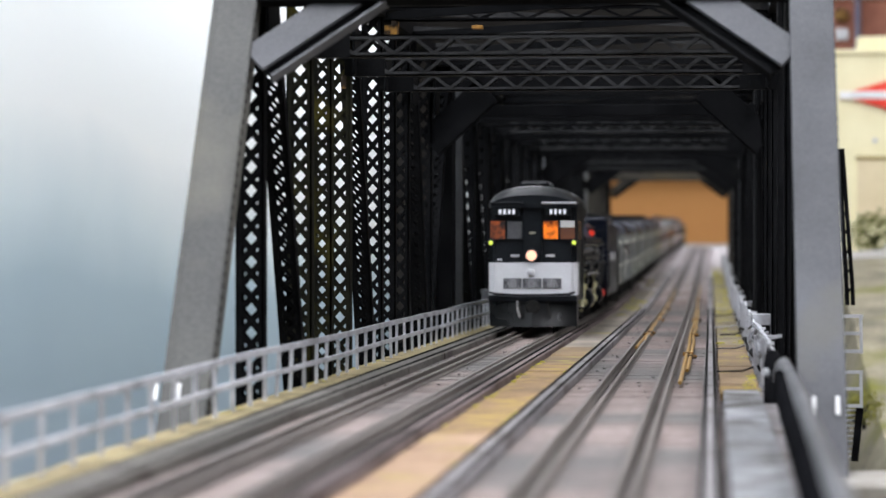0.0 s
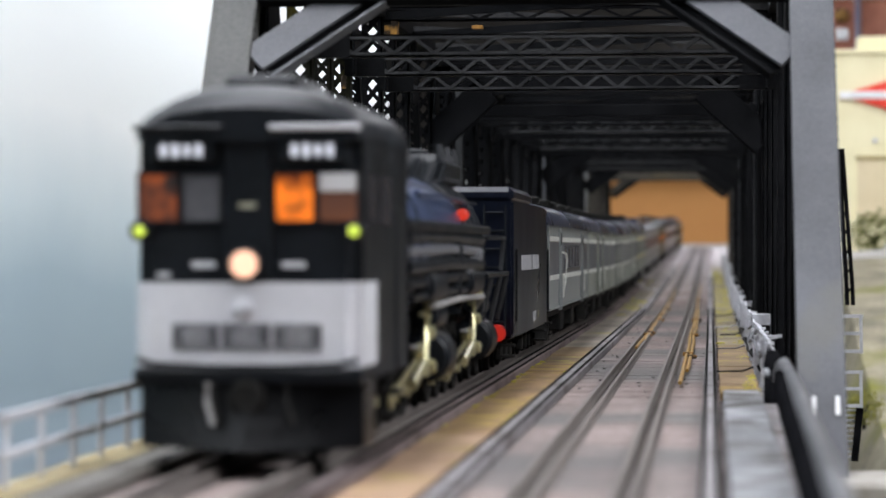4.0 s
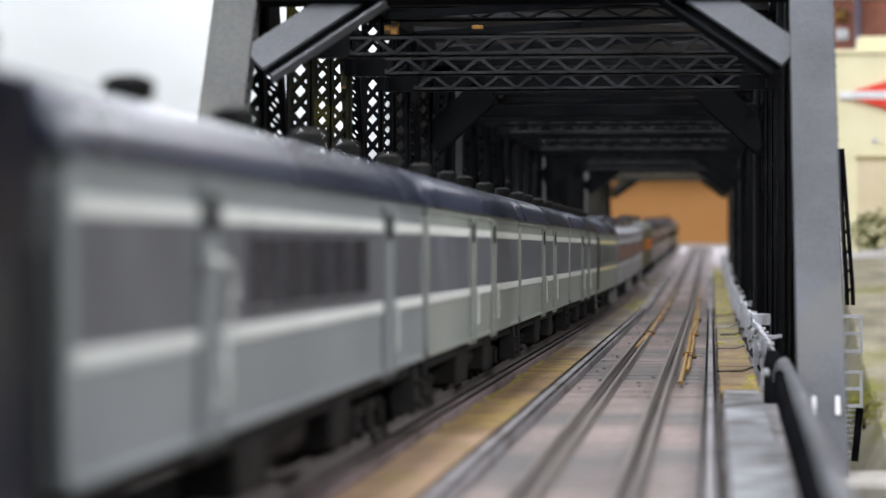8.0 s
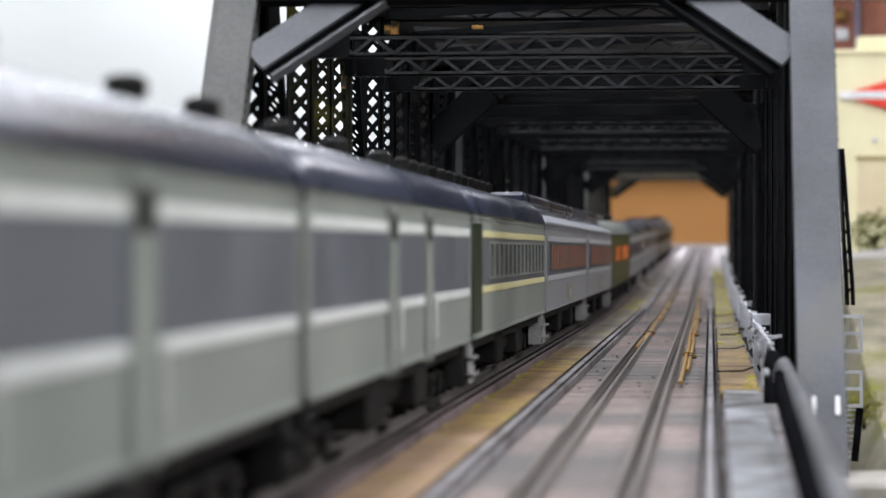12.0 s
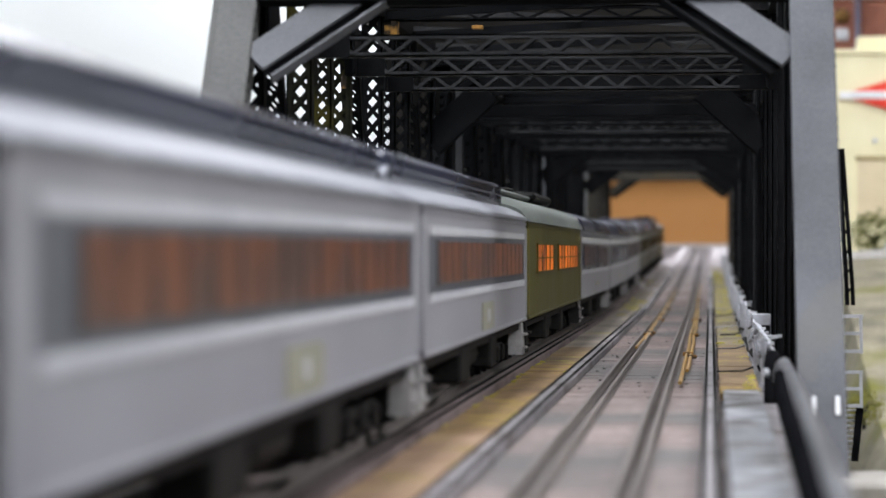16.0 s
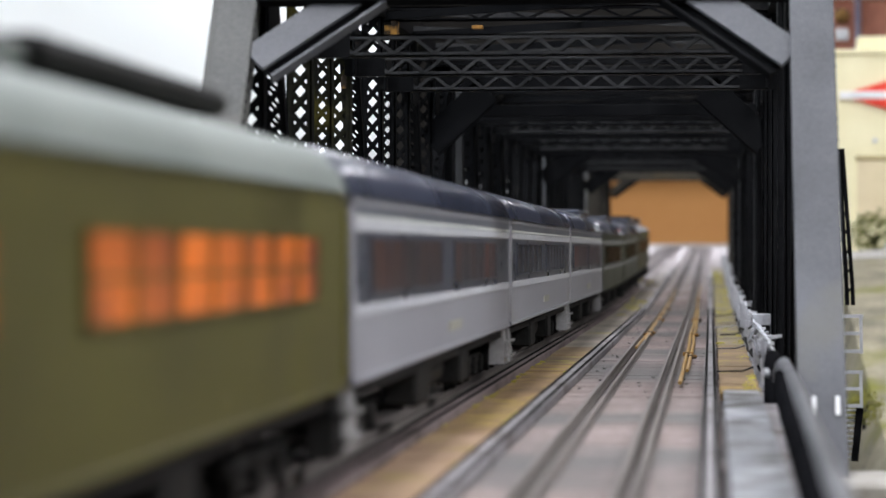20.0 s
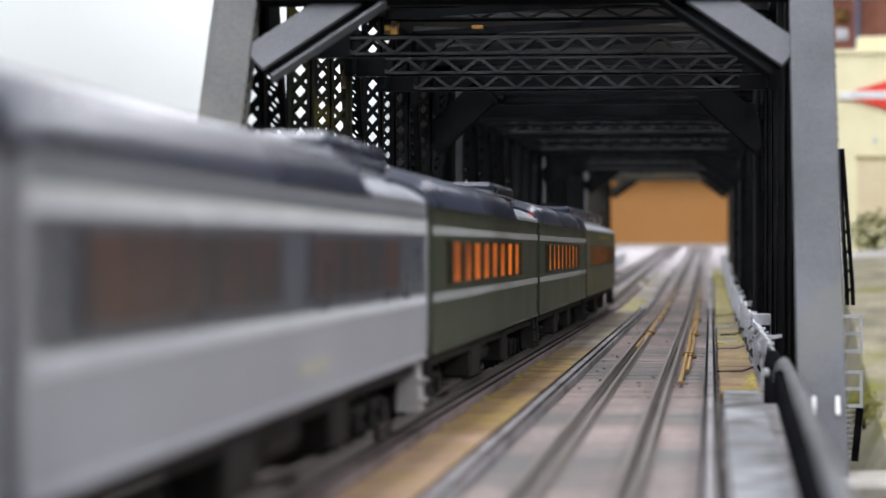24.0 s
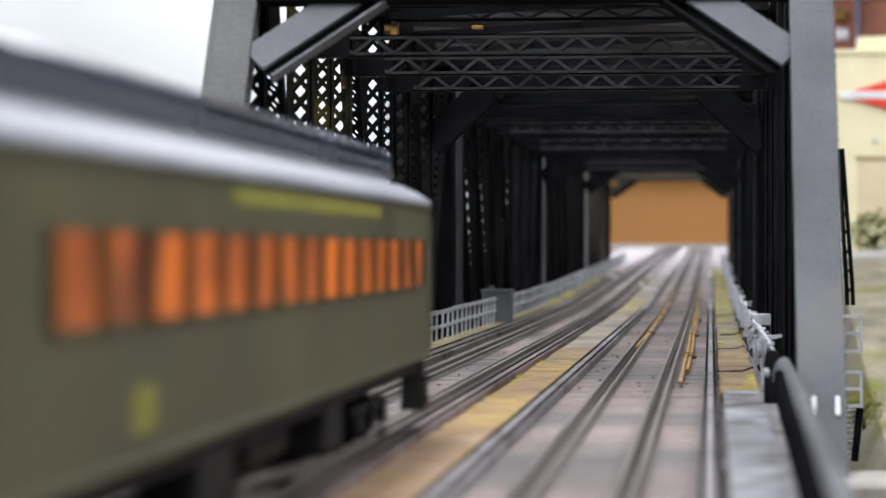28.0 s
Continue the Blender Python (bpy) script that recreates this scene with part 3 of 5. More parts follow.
def rails():
    for cx in (LEFT, RIGHT):
        track = thing("track", mm(0, 0, 0), "weathered steel rails spiked to grey ties", "railway track", "two tracks")
        for off, hgt in ((-8.6, 2.2), (8.6, 2.2), (-5.6, 1.7), (5.6, 1.7)):
            bm = bmesh.new()
            c = cx + off
            half = [(0.95, 0.0), (0.95, 0.3), (0.18, 0.6), (0.18, hgt - 0.9), (0.46, hgt - 0.7), (0.46, hgt - 0.12), (0.34, hgt)]
            along(bm, [(c + x, z) for x, z in half] + [(c - x, z) for x, z in reversed(half)], 150, 6000)
            part("running_rail" if abs(off) > 7 else "guard_rail", bm, RAIL, track)
    for x, ya, yb in ((-25.4, 940, 2000), (-24.2, 1010, 1700), (-7.0, 690, 2100), (-5.6, 760, 1500)):
        wire = thing("feeder_wire", mm(0, 0, 0), "brass feeder wire clamped beside a rail", "wire", "feeder wires")
        bm = bmesh.new()
        n = 30
        pts = [Vector((x + 0.6 * noise.noise((k * 0.3, x, 0)), ya + (yb - ya) * k / n, 1.3 + 0.3 * noise.noise((k * 0.5, 5, x)) + rise(ya + (yb - ya) * k / n))) for k in range(n + 1)]
        sweep(bm, pts, 1.15, 1.0, 6)
        part("strand", bm, BRASS, wire, smooth=True)
        for k in (4, 13, 22):
            bm = bmesh.new()
            blk(bm, pts[k] + Vector((0.4, 0, 0.1)), (2.6, 3.2, 1.3), Matrix.Rotation(0.5, 3, "Z"), cham=0.3)
            part("clamp", bm, RUST, wire)


rails()


# ---- bridge ----
PANEL, NP, H = 80.0, 7, 120.0
HALF = 70.0


def lattice(p, q, wide, deep, side, pitch, lip=1.15, bars=0.75, both=True, cross=True):
    """A laced member: two channels along p-q, laced on the faces that look along the line."""
    bm = bmesh.new()
    p, q, s = Vector(p), Vector(q), Vector(side).normalized()
    z = (q - p).normalized()
    s = (s - z * s.dot(z)).normalized()
    d = z.cross(s)
    ln = (q - p).length
    for a in (-1, 1):
        o = s * a * (wide / 2 - 0.25)
        bar(bm, p + o, q + o, 0.5, deep, s)
        for b in (-1, 1):
            o = s * a * (wide / 2 - lip / 2) + d * b * (deep / 2 - 0.2)
            bar(bm, p + o, q + o, lip, 0.4, s)
    n = max(1, round(ln / pitch))
    for b in ((-1, 1) if both else (-1,)):
        o = d * b * (deep / 2 - 0.05)
        for k in range(n):
            u, v = p + z * (ln * k / n) + o, p + z * (ln * (k + 1) / n) + o
            e = s * (wide / 2 - lip * 0.7)
            if cross or k % 2 == 0:
                bar(bm, u - e, v + e, bars, 0.3, d.cross((v - u + 2 * e).normalized()))
            if cross or k % 2 == 1:
                bar(bm, u + e + d * 0.12, v - e + d * 0.12, bars, 0.3, d.cross((v - u - 2 * e).normalized()))
    return bm


def span(grey, pale=False, first_far=False):
    """One through-truss span, 7 panels, its near end at y = 0 and its middle at x = 0. The first has raking end posts."""
    st = thing("truss_span", mm(MID, 577, 0), "dark grey riveted through-truss railway bridge span", "truss bridge", "bridge spans")
    L = PANEL * NP
    for sx in (-1, 1):
        x = sx * HALF
        for y0, y1 in ((0, PANEL if grey else 0), (L, L)):
            run = (y1 - y0) / H
            sg = 1 if y0 == 0 else -1
            bm = bmesh.new()
            stained = grey and y0 == 0 and sx < 0
            wide, deep, foot = (10.9 if stained else 10.6), (9.0 if stained else 6.8), (26 if grey and y0 == 0 else 8)
            xc = x - 1.35 if stained else x
            bar(bm, (xc, y0 - foot * run, -foot), (xc, y1, H), wide, 1.2, (1, 0, 0), 0.2)
            e = Vector((0, sg * deep / 2, 0))
            for a in (-1, 1):
                bar(bm, Vector((xc + a * (wide / 2 - 0.9), y0 - foot * run, -foot)) + e, Vector((xc + a * (wide / 2 - 0.9), y1, H)) + e, 0.8, deep, (1, 0, 0))
            # front faces get the lighter paint, inner members the one with shade in it
            part("end_post", bm, (LIT_STEEL if pale else STEEL_STAINED if sx < 0 else STEEL_GREY) if (grey or pale) and y0 == 0 else (STEEL_SHEEN if first_far else STEEL_GREY) if y0 == 0 else STEEL, st)
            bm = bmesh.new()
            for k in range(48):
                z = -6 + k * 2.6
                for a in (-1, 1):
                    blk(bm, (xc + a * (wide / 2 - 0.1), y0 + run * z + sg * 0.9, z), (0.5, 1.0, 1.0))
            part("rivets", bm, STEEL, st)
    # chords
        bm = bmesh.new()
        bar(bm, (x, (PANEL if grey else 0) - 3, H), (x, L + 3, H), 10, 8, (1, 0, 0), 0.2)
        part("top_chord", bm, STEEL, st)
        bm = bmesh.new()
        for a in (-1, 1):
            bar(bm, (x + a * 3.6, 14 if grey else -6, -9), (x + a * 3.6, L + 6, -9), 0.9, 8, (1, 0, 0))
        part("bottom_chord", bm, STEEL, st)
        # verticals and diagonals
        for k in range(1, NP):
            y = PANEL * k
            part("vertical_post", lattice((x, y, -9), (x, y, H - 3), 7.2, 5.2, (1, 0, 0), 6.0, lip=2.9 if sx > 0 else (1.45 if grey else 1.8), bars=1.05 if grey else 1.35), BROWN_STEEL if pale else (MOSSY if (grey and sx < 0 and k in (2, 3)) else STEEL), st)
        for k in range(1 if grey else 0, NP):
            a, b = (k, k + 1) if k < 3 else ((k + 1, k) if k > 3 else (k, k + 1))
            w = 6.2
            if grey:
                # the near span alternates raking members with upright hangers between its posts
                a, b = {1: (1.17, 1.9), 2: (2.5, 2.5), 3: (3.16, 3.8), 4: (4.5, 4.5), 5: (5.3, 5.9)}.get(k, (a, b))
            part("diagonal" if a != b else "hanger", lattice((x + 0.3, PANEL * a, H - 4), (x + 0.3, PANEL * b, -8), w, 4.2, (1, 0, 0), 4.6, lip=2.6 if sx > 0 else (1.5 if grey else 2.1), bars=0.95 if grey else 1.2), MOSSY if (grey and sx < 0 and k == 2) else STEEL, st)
            if k == 3 and not grey:
                part("diagonal", lattice((x - 0.4, PANEL * b, H - 4), (x - 0.4, PANEL * a, -8), w, 3.6, (1, 0, 0), 4.6, lip=2.6 if sx > 0 else (1.3 if grey else 2.1), bars=0.75 if grey else 1.2), STEEL, st)
        # gusset plates
        for k in range(1, NP):
            bm = bmesh.new()
            blk(bm, (x - sx * 5.4, PANEL * k, 98), (0.8, 16, 15), cham=0.2)
            part("gusset_plate", bm, STEEL, st)
    # sway struts at each post: laced beams, with a second one under the top chord
    for k in range(1, NP):
        y = PANEL * k
        if k in (2, 3, 4) or not grey:
            sz = 93.6 if grey else 98.6
            bm = lattice((-HALF + 4, y, sz), (HALF - 4, y, sz), 6.3, 5.0, (0, 0, 1), 5.8, lip=1.3, bars=1.0, cross=False)
            # nearer struts carry their edge highlights in a lighter colour
            ss = part("sway_strut", bm, BROWN_STEEL if pale else (STEEL_SHEEN if grey or k in (2, 5) else STEEL), st)
            for sx in (-1, 1):
                bm = bmesh.new()
                blk(bm, (sx * (HALF - 8.2), y - 2.75, sz), (12.6, 0.5, 6.6))
                part("end_plate", bm, STEEL, ss)
            bm = lattice((-HALF + 4, y, 117), (HALF - 4, y, 117), 5, 4.0, (0, 0, 1), 8, lip=1.0, bars=0.6, cross=False)
            part("top_strut", bm, STEEL, st)
        bm = bmesh.new()
        bar(bm, (-HALF + 3, y, 118.6), (HALF - 3, y + PANEL, 118.6), 2.6, 1.6, (0, 0, 1))
        part("lateral_bracing", bm, BROWN_STEEL if pale else (STEEL_SHEEN if grey else STEEL), st)
        bm = bmesh.new()
        bar(bm, (HALF - 3, y, 116.4), (-HALF + 3, y + PANEL, 116.4), 2.6, 1.6, (0, 0, 1))
        part("lateral_bracing", bm, STEEL, st)
    if grey:
        # rust on the left-hand bracing joints
        for rx, ry, rz, size in ((-63.4, 320, 111.5, (4.4, 6, 3.6)), (-62.2, 320, 113.6, (2.2, 6, 2.4)), (-37.5, 363, 116.0, (4, 4, 1.4)), (-68.4, 237, 88.6, (1.6, 0.6, 4.2))):
            bm = bmesh.new()
            blk(bm, (rx, ry, rz), size, cham=0.2)
            part("rusted_plate", bm, RUST, st, "rusty orange joint plate")
    # portals in the plane of the end posts
    for y0, sg, run in ((0, 1, PANEL / H if grey else 0.0), (L, -1, 0.0)) + (((PANEL * 6, -1, 0.0),) if grey else ()):
        on = lambda z: y0 + sg * z * run
        inner = grey and y0 == PANEL * 6
        plain = (grey and y0 == L) or (first_far and y0 == 0)
        bm = bmesh.new()
        zb, deep = (96.4, 5.0) if plain else ((104, 7.0) if inner else (101, 10.0))
        bar(bm, (-HALF + 5, on(zb), zb), (HALF - 5, on(zb), zb), deep, 3.0, Vector((0, sg * run, 1)), 0.2)
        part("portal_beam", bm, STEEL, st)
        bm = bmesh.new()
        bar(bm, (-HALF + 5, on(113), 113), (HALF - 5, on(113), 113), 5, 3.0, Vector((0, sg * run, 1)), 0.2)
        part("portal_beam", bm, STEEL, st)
        for sx in (() if plain else (-1, 1)):
            bm = bmesh.new()
            if inner:
                p, q = Vector((sx * (HALF - 1.0), y0 - 0.9, 80.4)), Vector((sx * (HALF - 25), y0 - 0.9, 102.2))
            else:
                p, q = Vector((sx * (HALF - 4.6), on(82.4) + sg * 0.9, 82.4)), Vector((sx * (HALF - 43), on(110.4) + sg * 0.9, 110.4))
            w = (q - p).normalized().cross(Vector((0, 1, -sg * run)).normalized())
            if w.z > 0:
                w = -w
            # front knees in the lit grey, inner ones and webs in the shaded colour
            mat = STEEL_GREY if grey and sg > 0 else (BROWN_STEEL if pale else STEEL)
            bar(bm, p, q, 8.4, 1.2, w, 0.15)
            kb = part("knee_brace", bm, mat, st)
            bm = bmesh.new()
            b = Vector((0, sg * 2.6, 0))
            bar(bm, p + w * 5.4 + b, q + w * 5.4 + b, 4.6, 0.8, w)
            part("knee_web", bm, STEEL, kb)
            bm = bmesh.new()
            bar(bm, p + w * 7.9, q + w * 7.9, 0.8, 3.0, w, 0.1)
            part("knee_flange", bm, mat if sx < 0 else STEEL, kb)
    # floor beams and stringers
    for k in range(0, NP + 1):
        bm = bmesh.new()
        blk(bm, (0, PANEL * k, -12), (2 * HALF - 6, 4, 9), cham=0.2)
        part("floor_beam", bm, STEEL, st)
    return st


def numerals(x, y, z, parent):
    """The white figure 1, twice, on the foot of an end post."""
    for dx in (-2.6, 2.5):
        cu = bpy.data.curves.new("figure", "FONT")
        cu.body, cu.size, cu.extrude, cu.offset, cu.align_x = "1", 6.2 * K, 0.1 * K, 0.17 * K, "CENTER"
        tmp = new("figure_tmp", cu)
        me = bpy.data.meshes.new_from_object(tmp.evaluated_get(bpy.context.evaluated_depsgraph_get()))
        bpy.data.objects.remove(tmp)
        me.materials.clear()
        part("painted_figure", me, WHITE, parent, "white painted figure 1", at=mm(x + dx, y, z, 90 - 33.7))


first_span = span(True)
for k in range(1, 4):
    y = 577 + 594 * k
    at = mm(MID, y, rise(y + 280) - 280 * math.tan(radians(grade(y + 280))), grade(y + 280))
    span(False, k == 3, k == 1).matrix_basis = at
numerals(70.8, -1.1, 0.4, first_span)
numerals(-75.2, 0.3, 2.4, first_span)


def piers():
    for k in range(0, 5):
        y = 568 + 594 * k
        z = rise(y) - 17
        bm = bmesh.new()
        prism(bm, ((-88, 0), (88, 0), (98, -216 - rise(y)), (-98, -216 - rise(y))), -14, 14)
        blk(bm, (0, 0, 1.5), (190, 34, 6), cham=1)
        tagged(part("bridge_pier", bm, WORN_PLASTER, at=mm(MID, y, z)), "pale concrete pier under the bridge", "pier", "bridge piers")


piers()


# ---- fences ----
def fence(x, ya, yb, gap, lean, label):
    f = thing("fence", mm(x, ya, 0), label, "fence", "walkway fences")
    n = round((yb - ya) / gap)
    pts = []
    for k in range(n + 1):
        y = ya + k * gap
        dx = 0.5 * noise.noise((y * 0.006, x, 1)) * 2 + random.uniform(-0.2, 0.2)
        dz = 0.5 * noise.noise((y * 0.009, x, 7))
        pts.append(Vector((dx, y - ya, rise(y) + 12.2 - 1.7 * max(0.0, (600 - y) / 340) + dz)))
        bm = bmesh.new()
        foot = Vector((dx * 0.4 + random.uniform(-lean, lean) * 1.6, y - ya + random.uniform(-lean, lean) * 5, rise(y) - 1.0))
        bar(bm, foot, pts[-1], 1.35, 0.8, (0, 1, 0.001))
        part("post", bm, FENCE, f)
    k = 0
    while k < n:
        e = min(k + 6, n)
        for drop, h in ((0.0, 1.5), (5.6, 1.2)):
            bm = bmesh.new()
            sweep(bm, [p + Vector((0.7, 0, -drop)) for p in pts[k:e + 1]], 0.8, h)
            part("rail", bm, FENCE, f)
        k = e
    return f


fence(-103.5, 260, 1262, 20.5, 0.25, "silver-painted model fence with leaning posts along the walkway")
fence(-103.5, 1320, 3260, 20.5, 0.3, "silver-painted model fence along the far walkway")
def bent_fence():
    f = thing("fence", mm(14.8, 660, 0), "battered silver fence with bent posts and loose rails", "fence", "walkway fences")
    y = 660.0
    while y < 3240:
        top = Vector((random.uniform(-1.3, 1.3), y - 660 + random.uniform(-3, 3), rise(y) + random.uniform(10.5, 13.4)))
        bm = bmesh.new()
        bar(bm, (random.uniform(-0.6, 0.6), y - 660, rise(y) - 1), top, 1.1, 0.9, (0, 1, 0.001))
        part("post", bm, FENCE, f)
        if random.random() < 0.4:
            bm = bmesh.new()
            bar(bm, top + Vector((0, 0, -1)), top + Vector((random.uniform(2, 5), 4, -random.uniform(0, 1.5))), 0.9, 0.7, (0, 0, 1))
            part("stub", bm, FENCE, f)
        y += random.uniform(15, 24)
    y = 662.0
    while y < 3200:
        ln = random.uniform(45, 95)
        for h in (12.0, 7.0):
            if random.random() < 0.85:
                bm = bmesh.new()
                n = 8
                d, w = random.uniform(-1.0, 1.0), random.uniform(-0.9, 0.9)
                sweep(bm, [Vector((0.8 + w * math.sin(3.1 * k / n) + random.uniform(-0.25, 0.25), y - 660 + ln * k / n, rise(y + ln * k / n) + h + d * math.sin(3.1 * k / n) * 1.2 + random.uniform(-0.3, 0.3))) for k in range(n + 1)], 0.8, 1.0)
                part("rail", bm, FENCE, f)
        y += ln * random.uniform(0.92, 1.05)


bent_fence()


# ---- walkway clutter ----
def pipe_railing():
    """Black panel railing with a pale top pipe, its end bent down on to the walkway."""
    r = thing("pipe_railing", mm(17.1, 0, 0), "black sleeved railing with a pale grey top pipe", "railing")
    bow = lambda y: 0.4 + (y - 531) * 0.011
    bm = bmesh.new()
    sweep(bm, [Vector((bow(y) - 1.5, y, 5.2)) for y in range(130, 621, 30)], 3.0, 9.4, 12)
    part("sleeve", bm, TUBE, r, smooth=True)
    bm = bmesh.new()
    pts = [Vector((bow(y), y, 8.6 + 0.25 * math.sin(y * 0.03))) for y in range(130, 571, 20)]
    pts += [Vector((0.7, 582, 8.8)), Vector((0.4, 596, 9.4)), Vector((0.2, 612, 8.4)), Vector((0.0, 622, 6.0))]
    sweep(bm, pts, 3.4, 5.2, 14)
    part("top_pipe", bm, paint("dark_grey_pipe", (0.035, 0.036, 0.040), (0.15, 0.152, 0.162), 0.4, scale=70, fine=500, spot=(0.02, 0.02, 0.022), spot_at=0.58, spec=0.3), r, smooth=True)
    bm = bmesh.new()
    lathe(bm, (-1.2, 640, -1), (0, 0, 1), ((0, 2.2), (9.5, 2.1), (11.6, 1.8), (12.8, 1.0)), 14)
    part("end_post", bm, TUBE, r, smooth=True)
    bm = bmesh.new()
    lathe(bm, (-3.2, 597, 8.4), (-1, -0.4, 0), ((0, 1.0), (0.7, 1.0), (1.0, 0.6)), 10)
    part("bolt", bm, STRIPE_GREY, r)


pipe_railing()


def cabinet(name, x, y, w, d, h, label, holes):
    c = thing(name, mm(x, y, rise(y)), label, "equipment box")
    bm = bmesh.new()
    blk(bm, (0, 0, h / 2), (w, d, h), cham=0.4)
    part("housing", bm, FENCE if holes else STEEL_GREY, c)
    if not holes:
        bm = bmesh.new()
        blk(bm, (0, 0, h + 0.5), (w + 1.4, d + 1.4, 1.2), cham=0.3)
        part("lid", bm, STEEL_GREY, c)
        bm = bmesh.new()
        rod(bm, (-w * 0.2, 0, h), (-w * 0.2, 0, h + 3), 1.4, 8)
        part("vent_cap", bm, STEEL_GREY, c)
    for k in range(holes):
        bm = bmesh.new()
        blk(bm, (1.2, -d / 2 - 0.1, h * (0.24 + 0.38 * k)), (w * 0.52, 0.5, h * 0.22))
        part("opening", bm, TUBE, c)


cabinet("relay_box", -103.5, 1291, 14, 20, 15.5, "grey relay box with a lid beside the fence", 0)
cabinet("platform_end_panel", 18.2, 900, 6.4, 3, 14.4, "pale grey end panel with two square openings", 2)

for y, dx, mat in ((1400, 0.0, UNDER), (1190, 0.5, STRIPE_GREY), (1080, 2.5, UNDER), (930, 0.0, TIMBER), (755, 0.3, UNDER)):
    bm = bmesh.new()
    sweep(bm, [Vector((2.4 + dx + (10.6 - dx) * k / 10, y - 9 * math.sin(math.pi * k / 10) + 3 * k / 10, 1.25 + 0.5 * math.sin(math.pi * k / 10) + (0.4 * max(0, k - 7)))) for k in range(11)], 0.55, 0.55, 6)
    tagged(part("loose_wire", bm, mat), "thin curved wire lying across the walkway", "wire", "loose wires")


def fence_cables():
    """Slack cables tangled along the battered fence."""
    for j, (ya, yb, x, z, mat) in enumerate(((668, 1120, 16.2, 8.5, UNDER), (700, 1260, 15.4, 5.0, TUBE), (690, 980, 17.4, 10.8, STRIPE_GREY), (820, 1500, 14.2, 3.2, UNDER), (660, 860, 13.4, 12.2, FEED_GREY))):
        bm = bmesh.new()
        n = round((yb - ya) / 9)
        pts = []
        for k in range(n + 1):
            y = ya + (yb - ya) * k / n
            pts.append(Vector((x + 1.7 * noise.noise((k * 0.31, j * 3.1, 0)) + 0.6 * math.sin(k * 0.9 + j), y, rise(y) + max(1.6, z + 3.4 * noise.noise((k * 0.23, j * 1.7, 4)) - 2.2 * abs(math.sin(k * 0.21 + j))))))
        sweep(bm, pts, 0.8, 0.8, 6)
        tagged(part("slack_cable", bm, mat, smooth=True), "thin slack cable tangled along the battered fence", "cable", "slack cables")


fence_cables()


def outrigger():
    """Brackets, ladder and light railing on the outer face of the near right-hand truss."""
    o = thing("outrigger_railing", mm(0, 740, 0), "small grey bracket railings outside the truss", "railing")
    for z in (17.4, 12.6, 7.6, 1.8, -2.8, -7.6):
        bm = bmesh.new()
        bar(bm, (27, 0, z), (43.2, 0, z + 0.2), 0.9, 0.9, (0, 0, 1))
        part("bracket_bar", bm, FENCE, o)
    for z0, z1 in ((7.2, 18), (-8, 2.4)):
        bm = bmesh.new()
        bar(bm, (42.8, 0, z0), (42.6, 0, z1), 0.8, 0.8, (1, 0, 0))
        part("bracket_post", bm, FENCE, o)
    la = thing("ladder", mm(0, 746, 0), "black metal ladder on the outside of the truss", "ladder")
    for (xa, xb) in ((37.6, 35.6), (39.2, 36.8), (40.8, 37.8)):
        bm = bmesh.new()
        sweep(bm, [Vector((xa, 0, 20.5)), Vector((xa - 0.2, 0, 26)), Vector((xb, 0, 64.5))], 1.2, 1.2, 6)
        part("stile", bm, TUBE, la)
    for k in range(8):
        t = (k + 0.4) / 8
        bm = bmesh.new()
        rod(bm, (38.6 - 2 * t, 0, 21 + 43 * t), (40.8 - 3.2 * t, 0, 23.5 + 43 * t), 0.35, 6)
        part("rung", bm, TUBE, la)
    for z in (63.0, 58.5):
        bm = bmesh.new()
        rod(bm, (27, 0, z), (37, 0, z), 0.5, 6)
        part("stay", bm, TUBE, la)
    lo = thing("ladder", mm(0, 742, 0), "short black ladder with pale rungs below the walkway", "ladder")
    bm = bmesh.new()
    bar(bm, (42.5, 0, -8), (41.0, 0, -23), 2.0, 1.4, (1, 0, 0))
    part("stile", bm, TUBE, lo)
    for k in range(10):
        bm = bmesh.new()
        rod(bm, (27.5, 0.6, -8.8 - k * 1.45), (42, 0.6, -8.8 - k * 1.45), 0.3, 6)
        part("rung", bm, STRIPE_GREY, lo)


outrigger()


# ---- scenery beside the line ----
def leafy(name, at, r, h, label, mat=None):
    b = thing(name, at, label, "bush", "bushes")
    bm = bmesh.new()
    rod(bm, (0, 0, 0), (0, 0, h * 0.5), r * 0.12, 7, r * 0.06)
    for k in range(5):
        a = k * 1.26
        rod(bm, (0, 0, h * 0.3), (math.cos(a) * r * 0.6, math.sin(a) * r * 0.6, h * 0.7), r * 0.05, 5, 0.2)
    part("stem", bm, UNDER, b)
    bm = bmesh.new()
    for k in range(420):
        a, u, q = random.uniform(0, 6.283), random.uniform(-1, 1), random.uniform(0.55, 1.0) * (1 + 0.35 * noise.noise((k * 0.37, r, 2)))
        c = Vector((math.cos(a) * math.sqrt(1 - u * u) * r * q, math.sin(a) * math.sqrt(1 - u * u) * r * q, h * 0.55 + u * h * 0.45 * q))
        d = Vector((random.uniform(-1, 1), random.uniform(-1, 1), random.uniform(-1, 1))).normalized()
        e = d.orthogonal().normalized()
        s = random.uniform(0.07, 0.12) * r
        bm.faces.new([bm.verts.new(c + v) for v in (d * s, e * s * 0.7, -d * s, -e * s * 0.7)])
    part("leaves", bm, mat or LEAF, b)["kind"] = "stuff"


